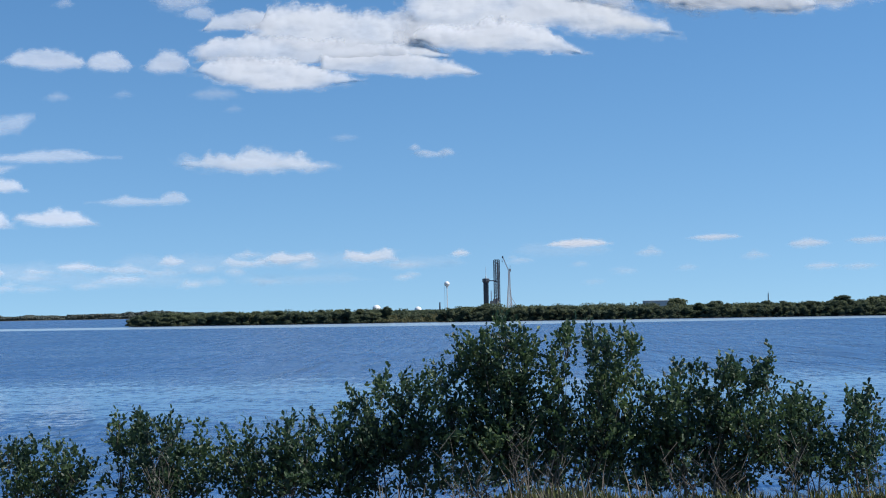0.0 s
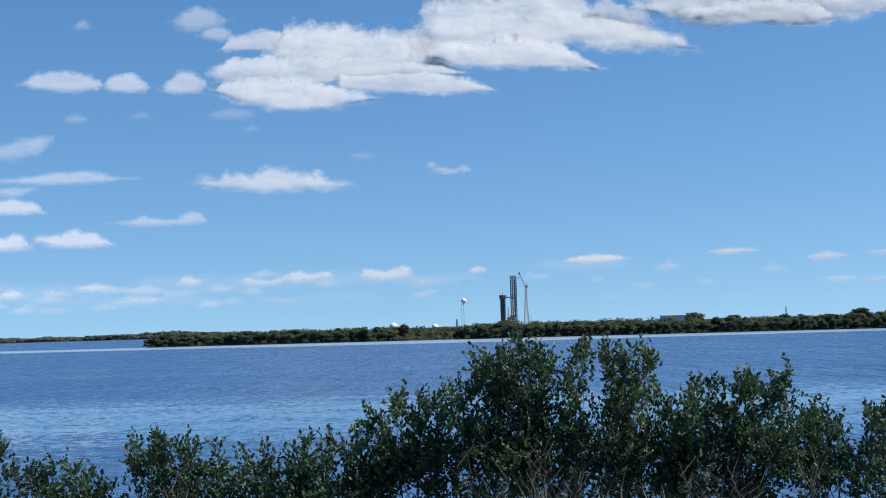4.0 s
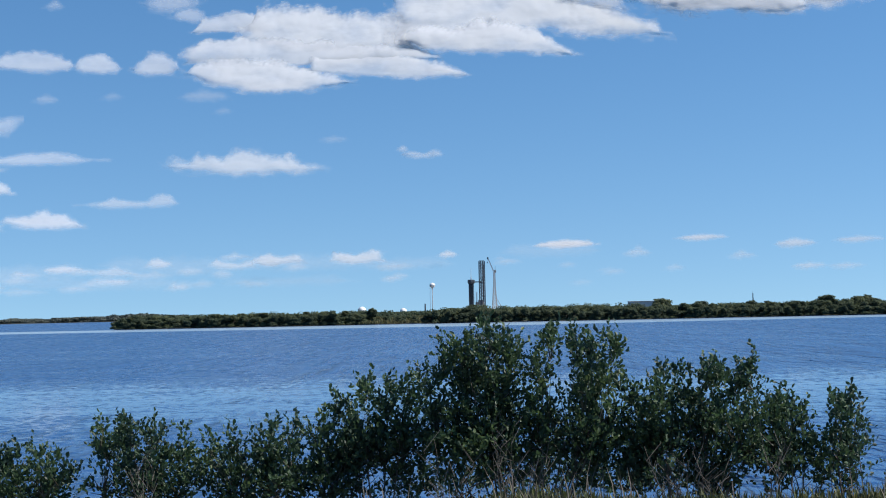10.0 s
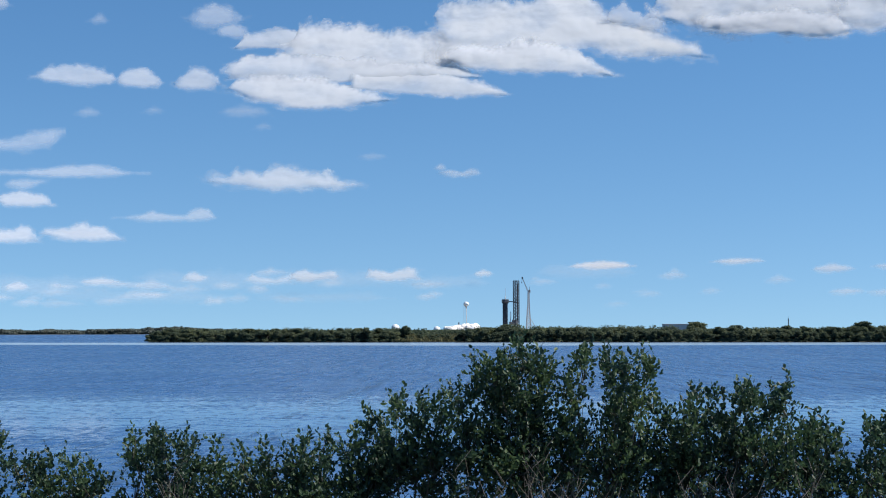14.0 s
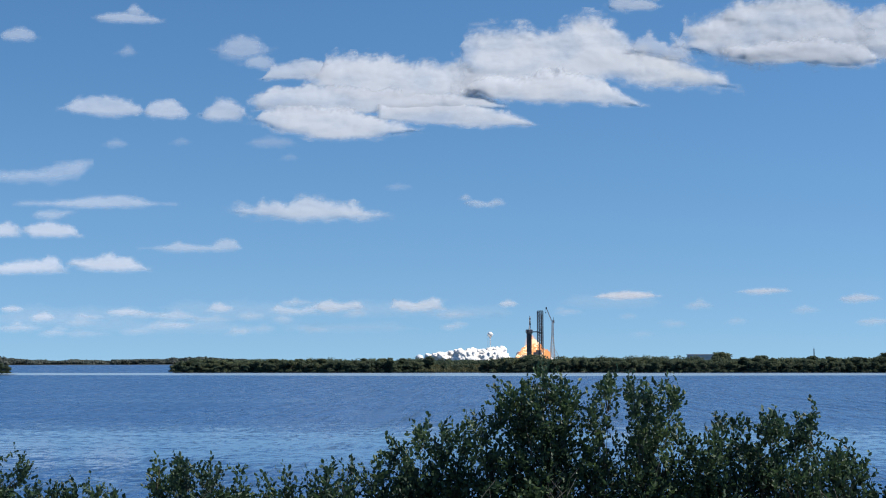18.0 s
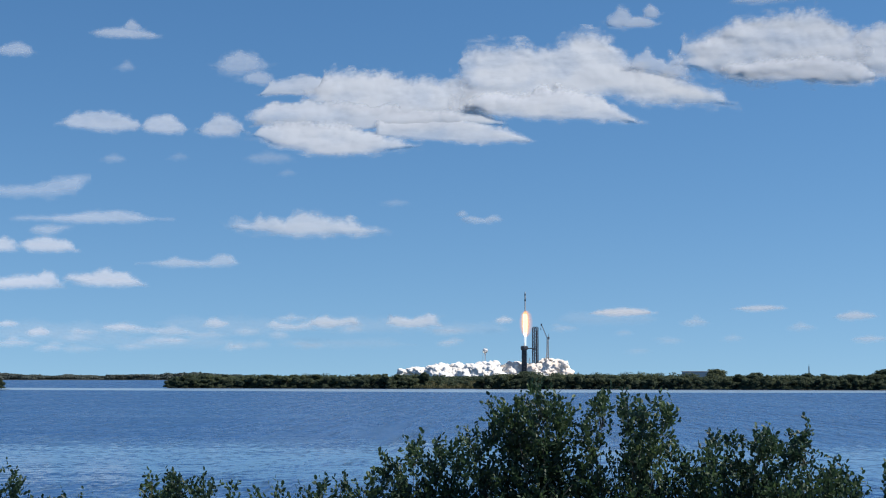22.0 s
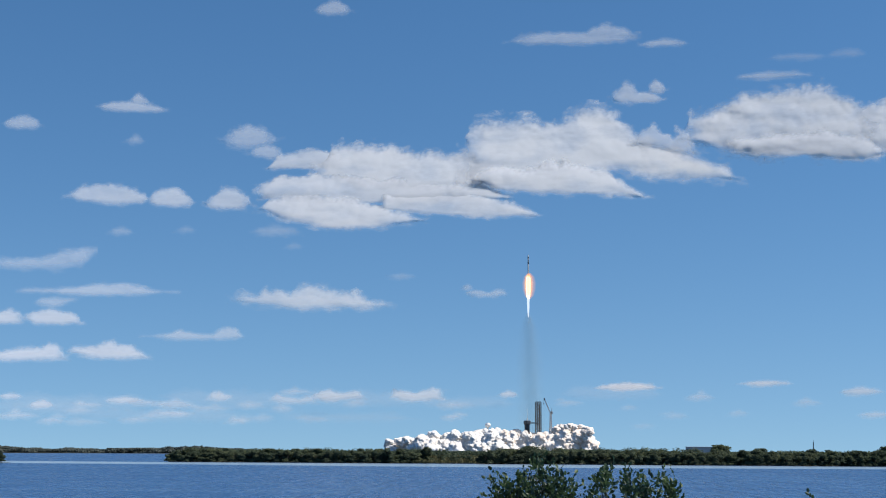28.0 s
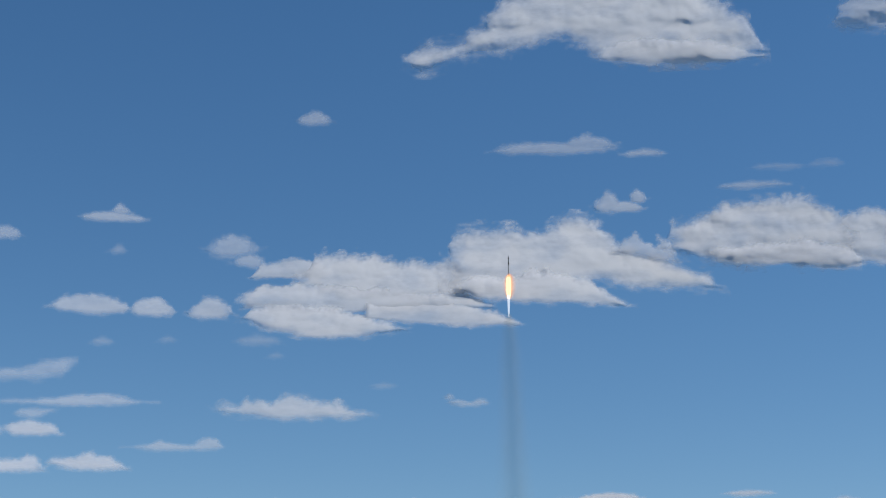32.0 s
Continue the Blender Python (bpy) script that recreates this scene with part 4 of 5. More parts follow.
def vapour(parent, outlines, seed, fore, depth, lean, crisp):
    """One bank of a cloud: heaped heads over a flat base, bulging towards the viewer. outlines: (upper, lower) outlines in metres."""
    x0, x1 = min(t[0][0] for t, _ in outlines) - 20, max(t[-1][0] for t, _ in outlines) + 20
    z0, z1 = min(p[1] for _, b in outlines for p in b) - 16, max(p[1] for t, _ in outlines for p in t) + 26
    step = 4.2 if x1 - x0 > 300 else 3.0
    X, Z = np.meshgrid(np.arange(x0, x1, step), np.arange(z0, z1, step))
    thick, lump, weight = np.full(X.shape, -1.0), np.zeros(X.shape), np.zeros(X.shape)
    for n, (upper, lower) in enumerate(outlines):
        q = seed * 11 + n
        high = max(p[1] for p in upper) - min(p[1] for p in lower)
        puff = min(13.0, 0.1 * high)
        Xw = X + 1.2 * puff * ripple(X / 60, Z / 38, q) + 0.5 * puff * ripple(X / 22, Z / 17, q + 1)
        top, base = ease(Xw, upper), ease(Xw, lower)
        tall = np.maximum(top - base, 1.0)
        rise = np.clip((Z - base) / tall, 0, 1.3)
        crest = puff * (0.9 * (heaps(X / 46, Z / 40, q + 2) - 0.5) + 0.6 * (heaps(X / 21, Z / 19, q + 3) - 0.5) + 0.3 * ripple(X / 9, Z / 8, q + 4))
        dt = (top + crest * np.clip(tall / high * 1.6, 0.2, 1) - Z) / (max(9.0, 0.2 * high) / crisp)
        db = (Z - base + 0.35 * puff * ripple(X / 75, Z / 20, q + 5) + 0.15 * puff * ripple(X / 18, Z / 9, q + 6)) / (max(8.0, 0.2 * high) / crisp)
        de = np.minimum(Xw - upper[0][0], upper[-1][0] - Xw) / (max(14.0, 0.4 * high) / crisp)
        t = np.minimum(np.minimum(dt, db), de) + 0.28
        body = np.sin(np.clip(rise * 0.85 + 0.15, 0, 1) * math.pi) * min(11, 0.1 * high)
        up = 0.25 + 0.75 * np.clip(rise * 1.4, 0, 1)
        body = body + up * min(1, high / 90) * (5.5 * heaps(X / 115, Z / 75, q + 7) + 2.0 * heaps(X / 45, Z / 33, q + 8) + 0.45 * ripple(X / 16, Z / 13, q + 9))
        body = body + min(1, high / 90) * (4.2 * ripple(X / 190, Z / 50, q + 10) + 1.6 * ripple(X / 80, Z / 26, q + 11))      # shelves
        share = np.exp(3.0 * np.clip(t, -1.5, 1.5))
        lump, weight = lump + body * share, weight + share
        thick = np.maximum(thick, t)
    lump = lump / weight
    keep = thick > -0.35
    idx = np.cumsum(keep.ravel()).reshape(X.shape) - 1
    quads = np.stack([idx[:-1, :-1], idx[:-1, 1:], idx[1:, 1:], idx[1:, :-1]], -1)
    whole = keep[:-1, :-1] & keep[:-1, 1:] & keep[1:, 1:] & keep[1:, :-1]
    Y = -lump - fore + 0.66 * Z + lean * X
    me = data_mesh("cloud", np.stack([X, Y, Z], -1)[keep], quads[whole])
    me.attributes.new("thick", "FLOAT", "POINT").data.foreach_set("value", np.clip(thick, -0.4, 1.2)[keep])
    me.attributes.new("depth", "FLOAT", "POINT").data.foreach_set("value", np.full(int(keep.sum()), depth))
    return from_mesh("cloud_bank" if parent else "cloud", me, M_cloud, parent, smooth=True)


def cloud(az, el, drift, label, far, lobes=(), banks=(), outlines=(), density=1.0):
    """A cloud far metres off, in degrees round its middle; each hangs clear of the shadows of the others: lobes are (right, up, half width, half height, density) of a small one,
    banks (upper outline, lower outline, metres in front, density) of one heaped in shelves, outlines (upper, lower) of a plain one. drift: degrees a second to the right."""
    n = len(CLOUDS)
    deg = far * radians(1)
    lean = 0.1      # left ends recede
    if banks:
        ob = new("cloud")
        for m, (upper, lower, fore, dense) in enumerate(banks):
            vapour(ob, [([(x * deg, z * deg) for x, z in upper], [(x * deg, z * deg) for x, z in lower])], n * 7 + m, 0.5 * fore, dense, lean, 1.0)
    elif outlines:
        shape = [([(x * deg, z * deg) for x, z in upper], [(x * deg, z * deg) for x, z in lower]) for upper, lower in outlines]
        ob = vapour(None, shape, n * 7, 0, density, lean, 0.42 + 0.22 * density)
    else:
        shape = []
        for a, b, c, d, w in lobes:
            u = np.linspace(-1, 1, 9)
            dome = np.sqrt(1 - u * u * 0.999)
            skew = 0.12 * math.sin(a * 9 + b * 5 + n)
            upper = [((a + x * c) * deg, (b - 0.3 * d + 1.3 * d * h * (1 - 0.25 * abs(x - skew))) * deg) for x, h in zip(u, dome)]
            lower = [((a + x * c) * deg, (b - 0.3 * d - 0.5 * d * h) * deg) for x, h in zip(u, dome)]
            shape.append((upper, lower))
        w = max(b[4] for b in lobes)
        ob = vapour(None, shape, n * 7, 0, min(0.8, 0.1 + 0.66 * w) if el > 4 else (0.5 if max(b[2] for b in lobes) > 1.2 else 1.5) * w, lean, 0.25 + 0.5 * w)
    tagged(ob, label, "cloud", "drifting clouds")
    ends = []
    for t in (0, 32):
        a, e = radians(az + drift * t), radians(el)
        ends.append((t, Matrix.Translation((far * math.cos(e) * math.sin(a), far * math.cos(e) * math.cos(a), EYE + far * math.sin(e)))
                     @ Matrix.Rotation(-a, 4, "Z") @ Matrix.Rotation(e, 4, "X")))
    CLOUDS.append((ob, ends))


cloud(-1.82, 10.74, 0.022, "long heaped white cumulus cloud with grey shelves and flat bases", 4740, banks=[
    ([(-8.88, -0.1), (-8.4, 0.5), (-7.12, 0.68), (-6.26, 0.58), (-6.01, 0.21)],
     [(-8.88, -0.1), (-7.12, -0.12), (-6.01, -0.06)], 0, 0.8),
    ([(-7.12, 0.15), (-6.26, 0.85), (-5.41, 0.74), (-4.34, 0.93), (-3.39, 0.56), (-2.22, 0.48), (-1.27, 0.68), (-0.31, 0.09)],
     [(-7.13, -0.42), (-4.14, -1.07), (-0.32, -1.08)], 0, 1),
    ([(-9.06, -0.73), (-8.41, -0.27), (-6.27, -0.23), (-3.07, -0.5), (-0.74, -0.76), (0.11, -1.08)],
     [(-9.06, -1.2), (-6.28, -1.42), (0.11, -1.23)], 14, 0.9),
    ([(-8.98, -1.48), (-8.63, -1.08), (-7.34, -0.91), (-6.06, -1.08), (-4.78, -1.3), (-3.93, -1.64), (-2.87, -1.94)],
     [(-8.98, -1.55), (-7.78, -1.97), (-6.28, -2.28), (-5.0, -2.28), (-2.87, -1.98)], 30, 1),
    ([(-4.6, -0.98), (-2.44, -0.92), (-0.95, -0.98), (0.11, -1.3), (1.38, -1.82)],
     [(-4.6, -1.6), (-2.02, -1.82), (-0.32, -1.9), (1.38, -1.82)], 24, 0.95),
    ([(-1.63, 0.68), (-1.33, 1.53), (-0.73, 1.8), (0.32, 1.82), (2.01, 1.72), (2.54, 1.97), (3.06, 2.27), (4.11, 2.14), (4.53, 1.63), (5.17, 1.12), (6.22, 0.91), (7.27, 0.44), (8.32, -0.15), (8.9, -0.51)],
     [(-1.63, -0.76), (1.17, -0.81), (4.12, -0.26), (6.01, -0.5), (8.9, -0.53)], 4, 1),
    ([(-1.16, -0.33), (-0.53, 0.05), (0.53, -0.08), (2.22, 0.16), (3.91, -0.14), (4.54, -0.73), (5.38, -1.2)],
     [(-1.16, -0.59), (0.11, -0.97), (3.28, -1.11), (5.38, -1.2)], 34, 1),
    ([(4.91, 1.02), (5.16, 1.44), (5.54, 1.67), (5.9, 1.41), (6.32, 1.12), (6.59, 1.45), (6.95, 1.32), (7.26, 0.65)],
     [(4.91, 0.81), (7.27, 0.38)], 10, 0.55)])
cloud(10.43, 12.07, 0.027, "broad white cumulus cloud with ragged top", 4740, banks=[
    ([(-5.5, -0.24), (-5.27, 0.46), (-4.47, 0.75), (-3.63, 1.16), (-2.91, 1.33), (-1.6, 1.36), (-0.59, 1.43), (0.09, 1.16), (0.58, 0.77), (1.26, 0.45)],
     [(-5.51, -0.37), (-3.91, -0.98), (-2.69, -1.18), (0.32, -1.36), (1.21, -1.34)], 0, 1),
    ([(0.37, 0.29), (0.97, 0.59), (1.75, 0.79), (2.53, 0.58), (3.48, 0.03), (4.03, -0.9)],
     [(0.33, -0.97), (2.28, -1.35), (4.03, -0.94)], -8, 0.95),
    ([(-3.69, -0.43), (-2.05, -0.32), (-0.45, -0.28), (0.93, -0.55), (1.51, -1.03)],
     [(-3.7, -0.91), (-1.68, -1.19), (0.91, -1.39), (1.5, -1.23)], 28, 0.9)])
cloud(2.43, 20.3, 0.015, "high white cumulus cloud with torn edges", 4300, banks=[
    ([(-6.66, -1.25), (-6.29, -1.01), (-5.11, -0.84), (-4.04, -0.29), (-3.38, 0.52), (-1.68, 1.49), (-0.01, 1.84), (1.65, 1.98), (3.28, 1.51), (4.5, 0.65), (5.72, -0.21), (6.33, -1.36)],
     [(-6.67, -1.57), (-5.99, -1.74), (-4.06, -1.21), (-2.37, -0.97), (-0.9, -0.73), (0.34, -1.43), (1.59, -1.72), (4.48, -1.86), (6.33, -1.5)], 0, 1),
    ([(0.35, -1.06), (2.22, -0.75), (4.28, -0.98), (6.33, -1.57)],
     [(0.34, -1.58), (2.21, -1.79), (4.69, -1.88), (6.33, -1.67)], 26, 0.8)])
cloud(13.60, 19.96, 0.0280, "ragged white cloud fragment", 4690, [(-0.69, -0.07, 1.38, 0.95, 0.9), (0.80, 0.18, 1.27, 0.85, 0.9)])
cloud(-11.52, 11.52, 0.0241, "thin wispy white cloud", 4900, [(-0.15, 0.18, 1.02, 0.51, 0.55), (0.53, -0.35, 0.64, 0.34, 0.45)])
cloud(-15.74, 9.40, 0.0170, "ragged white cloud in two lobes", 4830, [(-0.82, 0.01, 1.49, 0.47, 0.85), (1.41, -0.05, 0.89, 0.42, 0.75)])
cloud(-12.16, 9.36, 0.0170, "small flat-based white cumulus cloud", 4970, [(0.00, 0.00, 0.85, 0.51, 0.85)])
cloud(-15.63, 12.77, 0.0080, "thin wispy white cloud", 4970, [(0.00, -0.12, 1.23, 0.25, 0.6), (0.30, 0.12, 0.38, 0.25, 0.55)])
cloud(-19.47, 11.87, 0.0060, "thin wispy white cloud", 4970, [(0.00, 0.00, 0.68, 0.30, 0.5)])
cloud(-15.87, 11.47, 0.0241, "thin wispy white cloud", 4900, [(0.00, 0.00, 0.28, 0.21, 0.3)])
cloud(3.34, 13.38, 0.0197, "curled white cloud fragment", 4970, [(-0.46, 0.00, 0.55, 0.47, 0.75), (0.18, -0.17, 0.68, 0.28, 0.65), (0.65, 0.17, 0.36, 0.30, 0.6)])
cloud(8.06, 13.87, 0.0274, "thin wispy white cloud", 4970, [(0.00, 0.00, 1.32, 0.19, 0.55)])
cloud(9.62, 14.50, 0.0283, "thin wispy white cloud", 4970, [(-0.62, 0.00, 1.06, 0.15, 0.3), (1.04, 0.00, 0.64, 0.13, 0.28)])
cloud(1.85, 15.50, 0.0160, "thin wispy white cloud", 4970, [(-0.98, -0.04, 2.38, 0.30, 0.55), (0.40, 0.11, 1.02, 0.36, 0.45), (2.46, -0.28, 0.89, 0.19, 0.32)])
cloud(-7.97, 16.55, 0.0040, "thin wispy white cloud", 4970, [(0.00, 0.00, 0.68, 0.32, 0.5)])
cloud(-19.27, 3.59, 0.0129, "rounded white cumulus cloud with a flat base", 4550, outlines=[([(-1.4, -0.22), (-0.94, -0.0), (-0.23, 0.17), (0.61, 0.22), (0.87, 0.36), (1.09, 0.32), (1.36, 0.04), (1.44, -0.17)],
    [(-1.4, -0.35), (0.02, -0.35), (1.44, -0.27)])], density=0.83)
cloud(-16.33, 3.70, 0.0131, "rounded white cumulus cloud with a flat base", 4620, outlines=[([(-1.45, -0.03), (-1.24, 0.13), (-0.45, 0.22), (-0.03, 0.36), (0.47, 0.27), (0.84, 0.23), (1.15, 0.04), (1.46, -0.24)],
    [(-1.44, -0.12), (-0.75, -0.27), (0.36, -0.36), (1.46, -0.28)])], density=0.83)
cloud(-20.07, 4.85, 0.0147, "small flat-based white cumulus cloud", 4970, outlines=[([(-0.68, -0.01), (-0.21, 0.19), (0.2, 0.31), (0.5, 0.21), (0.68, -0.03)],
    [(-0.67, -0.25), (0.04, -0.3), (0.69, -0.26)])], density=0.74)
cloud(-18.37, 4.88, 0.0148, "small flat-based white cumulus cloud", 4690, outlines=[([(-0.99, 0.04), (-0.72, 0.22), (0.0, 0.31), (0.61, 0.22), (0.92, 0.01), (1.01, -0.21)],
    [(-0.99, -0.09), (-0.59, -0.28), (0.26, -0.3), (1.01, -0.24)])], density=0.78)
cloud(-18.33, 5.43, 0.0156, "thin pale scrap of cloud", 4760, outlines=[([(-0.72, -0.01), (-0.43, 0.17), (0.05, 0.21), (0.72, 0.15)],
    [(-0.72, -0.11), (-0.06, -0.22), (0.72, -0.01)])], density=0.39)
cloud(-16.80, 5.93, 0.0163, "long flat white cloud with thin ends", 4620, outlines=[([(-2.87, -0.12), (-1.85, 0.0), (-0.89, 0.08), (-0.16, 0.22), (0.82, 0.27), (1.44, 0.16), (1.94, 0.02), (2.94, -0.01)],
    [(-2.87, -0.18), (-1.49, -0.25), (0.34, -0.25), (1.82, -0.17), (2.94, -0.08)])], density=0.52)
cloud(-19.14, 6.98, 0.0178, "pale grey-white cloud with a bright crest", 4760, outlines=[([(-1.96, -0.17), (-1.01, -0.02), (0.18, 0.08), (0.77, 0.33), (1.37, 0.47), (1.99, 0.33)],
    [(-1.95, -0.38), (-0.41, -0.44), (0.79, -0.39), (1.63, -0.22), (1.99, 0.17)])], density=0.39)
cloud(-13.29, 4.37, 0.014, "thin white cloud with a small bright head", 4900, outlines=[([(-1.85, -0.12), (-0.98, -0.02), (-0.49, 0.18), (0.14, 0.03), (0.77, 0.02), (1.14, 0.23), (1.33, 0.28), (1.52, 0.18), (1.87, -0.11)],
    [(-1.85, -0.17), (-0.61, -0.26), (0.65, -0.25), (1.87, -0.15)])], density=0.48)
cloud(-8.95, 5.80, 0.0161, "long flat-based white cumulus with a bright crest", 4970, outlines=[([(-2.99, -0.07), (-2.61, 0.06), (-2.1, -0.0), (-1.73, 0.24), (-1.22, 0.3), (-0.83, 0.2), (-0.58, 0.4), (-0.2, 0.48), (0.57, 0.38), (1.34, 0.16), (1.85, 0.1), (2.37, -0.09), (3.01, -0.27)],
    [(-2.99, -0.23), (-2.23, -0.3), (-1.47, -0.42), (-0.19, -0.56), (0.96, -0.46), (2.11, -0.49), (3.01, -0.31)])], density=0.74)
cloud(-12.06, 2.08, 0.0085, "low white cloud near the horizon", 4900, outlines=[([(-0.45, 0.05), (-0.29, 0.18), (-0.03, 0.19), (0.24, 0.09), (0.45, 0.01)],
    [(-0.45, -0.11), (0.04, -0.2), (0.45, -0.1)])], density=0.65)
cloud(-9.40, 2.02, 0.0085, "low white cloud near the horizon", 4900, outlines=[([(-0.87, -0.0), (-0.61, 0.22), (-0.28, 0.08), (0.26, 0.01), (0.53, 0.11), (0.87, 0.16)],
    [(-0.87, -0.11), (-0.01, -0.22), (0.87, -0.17)])], density=0.52)
cloud(-7.68, 2.14, 0.0085, "low white cloud near the horizon", 4970, outlines=[([(-0.98, -0.01), (-0.71, 0.2), (-0.37, 0.28), (-0.1, 0.16), (0.17, 0.11), (0.58, 0.22), (0.98, -0.04)],
    [(-0.99, -0.15), (-0.38, -0.27), (0.3, -0.17), (0.98, -0.13)])], density=0.74)
cloud(-4.78, 2.20, 0.0085, "low white cloud near the horizon", 4900, outlines=[([(-1.03, 0.02), (-0.89, 0.22), (-0.41, 0.17), (-0.14, 0.06), (0.28, 0.19), (0.62, 0.29), (1.03, 0.08)],
    [(-1.03, -0.17), (-0.01, -0.3), (1.02, -0.21)])], density=0.78)
cloud(-13.65, 1.80, 0.0085, "low white cloud near the horizon", 4900, outlines=[([(-0.82, -0.07), (-0.42, 0.1), (-0.03, 0.21), (0.5, 0.04), (0.83, -0.1)],
    [(-0.82, -0.15), (-0.03, -0.22), (0.83, -0.18)])], density=0.43)
cloud(-13.44, 1.42, 0.0085, "low white cloud near the horizon", 4550, outlines=[([(-0.48, 0.03), (-0.05, 0.11), (0.48, 0.02)],
    [(-0.48, -0.05), (-0.05, -0.11), (0.48, -0.04)])], density=0.43)
cloud(-10.97, 1.76, 0.0085, "low white cloud near the horizon", 4900, outlines=[([(-0.48, 0.06), (-0.05, 0.16), (0.48, 0.1)],
    [(-0.48, -0.08), (-0.06, -0.15), (0.55, -0.09)])], density=0.35)
cloud(-11.19, 1.23, 0.0085, "low white cloud near the horizon", 4550, outlines=[([(-0.27, 0.02), (-0.04, 0.12), (0.27, 0.04)],
    [(-0.27, -0.06), (-0.04, -0.13), (0.27, -0.04)])], density=0.35)
cloud(-9.77, 1.65, 0.0085, "low white cloud near the horizon", 4340, outlines=[([(-0.38, 0.04), (-0.05, 0.17), (0.25, 0.11), (0.38, -0.03)],
    [(-0.39, -0.07), (0.02, -0.17), (0.38, -0.11)])], density=0.35)
cloud(-10.49, 1.30, 0.0085, "low white cloud near the horizon", 4620, outlines=[([(-0.41, 0.01), (-0.0, 0.18), (0.4, 0.06)],
    [(-0.41, -0.11), (-0.01, -0.17), (0.4, -0.07)])], density=0.26)
cloud(-2.34, 6.04, 0.0118, "small white cloud shaped like a boat", 4830, [(-0.66, 0.15, 0.24, 0.17, 0.55), (-0.32, -0.04, 0.42, 0.12, 0.5), (0.12, -0.13, 0.5, 0.1, 0.5), (0.5, -0.05, 0.36, 0.16, 0.6)])
cloud(-5.60, 6.62, 0.0173, "thin wispy white cloud", 4830, [(0.00, 0.00, 0.51, 0.11, 0.3)])
cloud(-16.15, 8.09, 0.0193, "thin wispy white cloud", 4900, [(0.00, 0.00, 0.38, 0.17, 0.3)])
cloud(-13.77, 8.23, 0.0195, "thin wispy white cloud", 4830, [(0.00, 0.00, 0.30, 0.13, 0.22)])
cloud(-10.45, 8.25, 0.0195, "thin wispy white cloud", 4970, [(0.00, 0.00, 0.89, 0.25, 0.22)])
cloud(-9.72, 7.71, 0.0188, "thin wispy white cloud", 4970, [(0.00, 0.00, 0.25, 0.11, 0.22)])
cloud(-15.54, 1.90, 0.0085, "low white cloud near the horizon", 4900, [(0.00, 0.00, 0.72, 0.15, 0.55)])
cloud(-18.48, 1.71, 0.0085, "low white cloud near the horizon", 4900, [(0.00, 0.00, 0.45, 0.19, 0.5)])
cloud(-19.57, 1.99, 0.0085, "low white cloud near the horizon", 4830, [(0.00, 0.00, 0.42, 0.13, 0.55)])
cloud(-3.35, 1.81, 0.0085, "low white cloud near the horizon", 4900, [(0.00, 0.00, 0.76, 0.15, 0.3)])
cloud(-1.34, 2.22, 0.0085, "low white cloud near the horizon", 4900, [(0.00, 0.00, 0.36, 0.15, 0.55)])
cloud(3.07, 2.49, 0.0085, "low white cloud near the horizon", 4970, [(0.00, 0.00, 1.19, 0.19, 0.75)])
cloud(8.11, 2.60, 0.0085, "low white cloud near the horizon", 4970, [(0.00, 0.00, 0.98, 0.13, 0.65)])
cloud(11.50, 2.30, 0.0085, "low white cloud near the horizon", 4970, [(0.00, 0.00, 0.76, 0.19, 0.5)])
cloud(12.00, 1.46, 0.0085, "low white cloud near the horizon", 4900, [(0.00, 0.00, 0.64, 0.13, 0.45)])
cloud(3.16, 1.74, 0.0085, "low white cloud near the horizon", 4830, [(0.00, 0.00, 0.28, 0.08, 0.28)])
cloud(7.13, 1.53, 0.0085, "low white cloud near the horizon", 4900, [(0.00, 0.00, 0.32, 0.11, 0.28)])
cloud(-17.14, 1.50, 0.0085, "low white cloud near the horizon", 4620, [(0.00, 0.00, 0.55, 0.13, 0.28)])
cloud(3.67, 1.06, 0.0085, "low white cloud near the horizon", 4970, [(0.00, 0.00, 0.38, 0.08, 0.22)])
cloud(13.74, 2.36, 0.0085, "low white cloud near the horizon", 4970, [(0.00, 0.00, 0.89, 0.13, 0.5)])
cloud(13.32, 1.42, 0.0085, "low white cloud near the horizon", 4970, [(0.00, 0.00, 0.64, 0.11, 0.4)])
cloud(-16.95, 1.79, 0.0085, "pale veil of cloud low over the horizon", 4970, [(0.00, -0.01, 3.18, 0.34, 0.3), (-1.59, 0.10, 1.27, 0.25, 0.3)])
cloud(-11.44, 1.94, 0.0085, "pale veil of cloud low over the horizon", 4410, [(0.00, -0.01, 2.97, 0.41, 0.3), (-1.49, 0.11, 1.19, 0.31, 0.3)])
cloud(-6.83, 2.01, 0.0085, "pale veil of cloud low over the horizon", 4970, [(0.00, -0.01, 2.55, 0.37, 0.3), (-1.27, 0.11, 1.02, 0.28, 0.3)])
cloud(-3.03, 1.90, 0.0085, "pale veil of cloud low over the horizon", 4900, [(0.00, -0.01, 1.91, 0.27, 0.3), (-0.95, 0.08, 0.76, 0.20, 0.3)])
cloud(-13.90, 1.35, 0.0085, "pale veil of cloud low over the horizon", 4480, [(0.00, -0.01, 3.61, 0.27, 0.3), (-1.80, 0.08, 1.44, 0.20, 0.3)])
cloud(-7.25, 1.33, 0.0085, "pale veil of cloud low over the horizon", 4970, [(0.00, -0.01, 2.55, 0.20, 0.3), (-1.27, 0.06, 1.02, 0.15, 0.3)])
cloud(2.44, 2.27, 0.0085, "pale veil of cloud low over the horizon", 4900, [(0.00, -0.01, 1.91, 0.31, 0.3), (-0.95, 0.09, 0.76, 0.23, 0.3)])
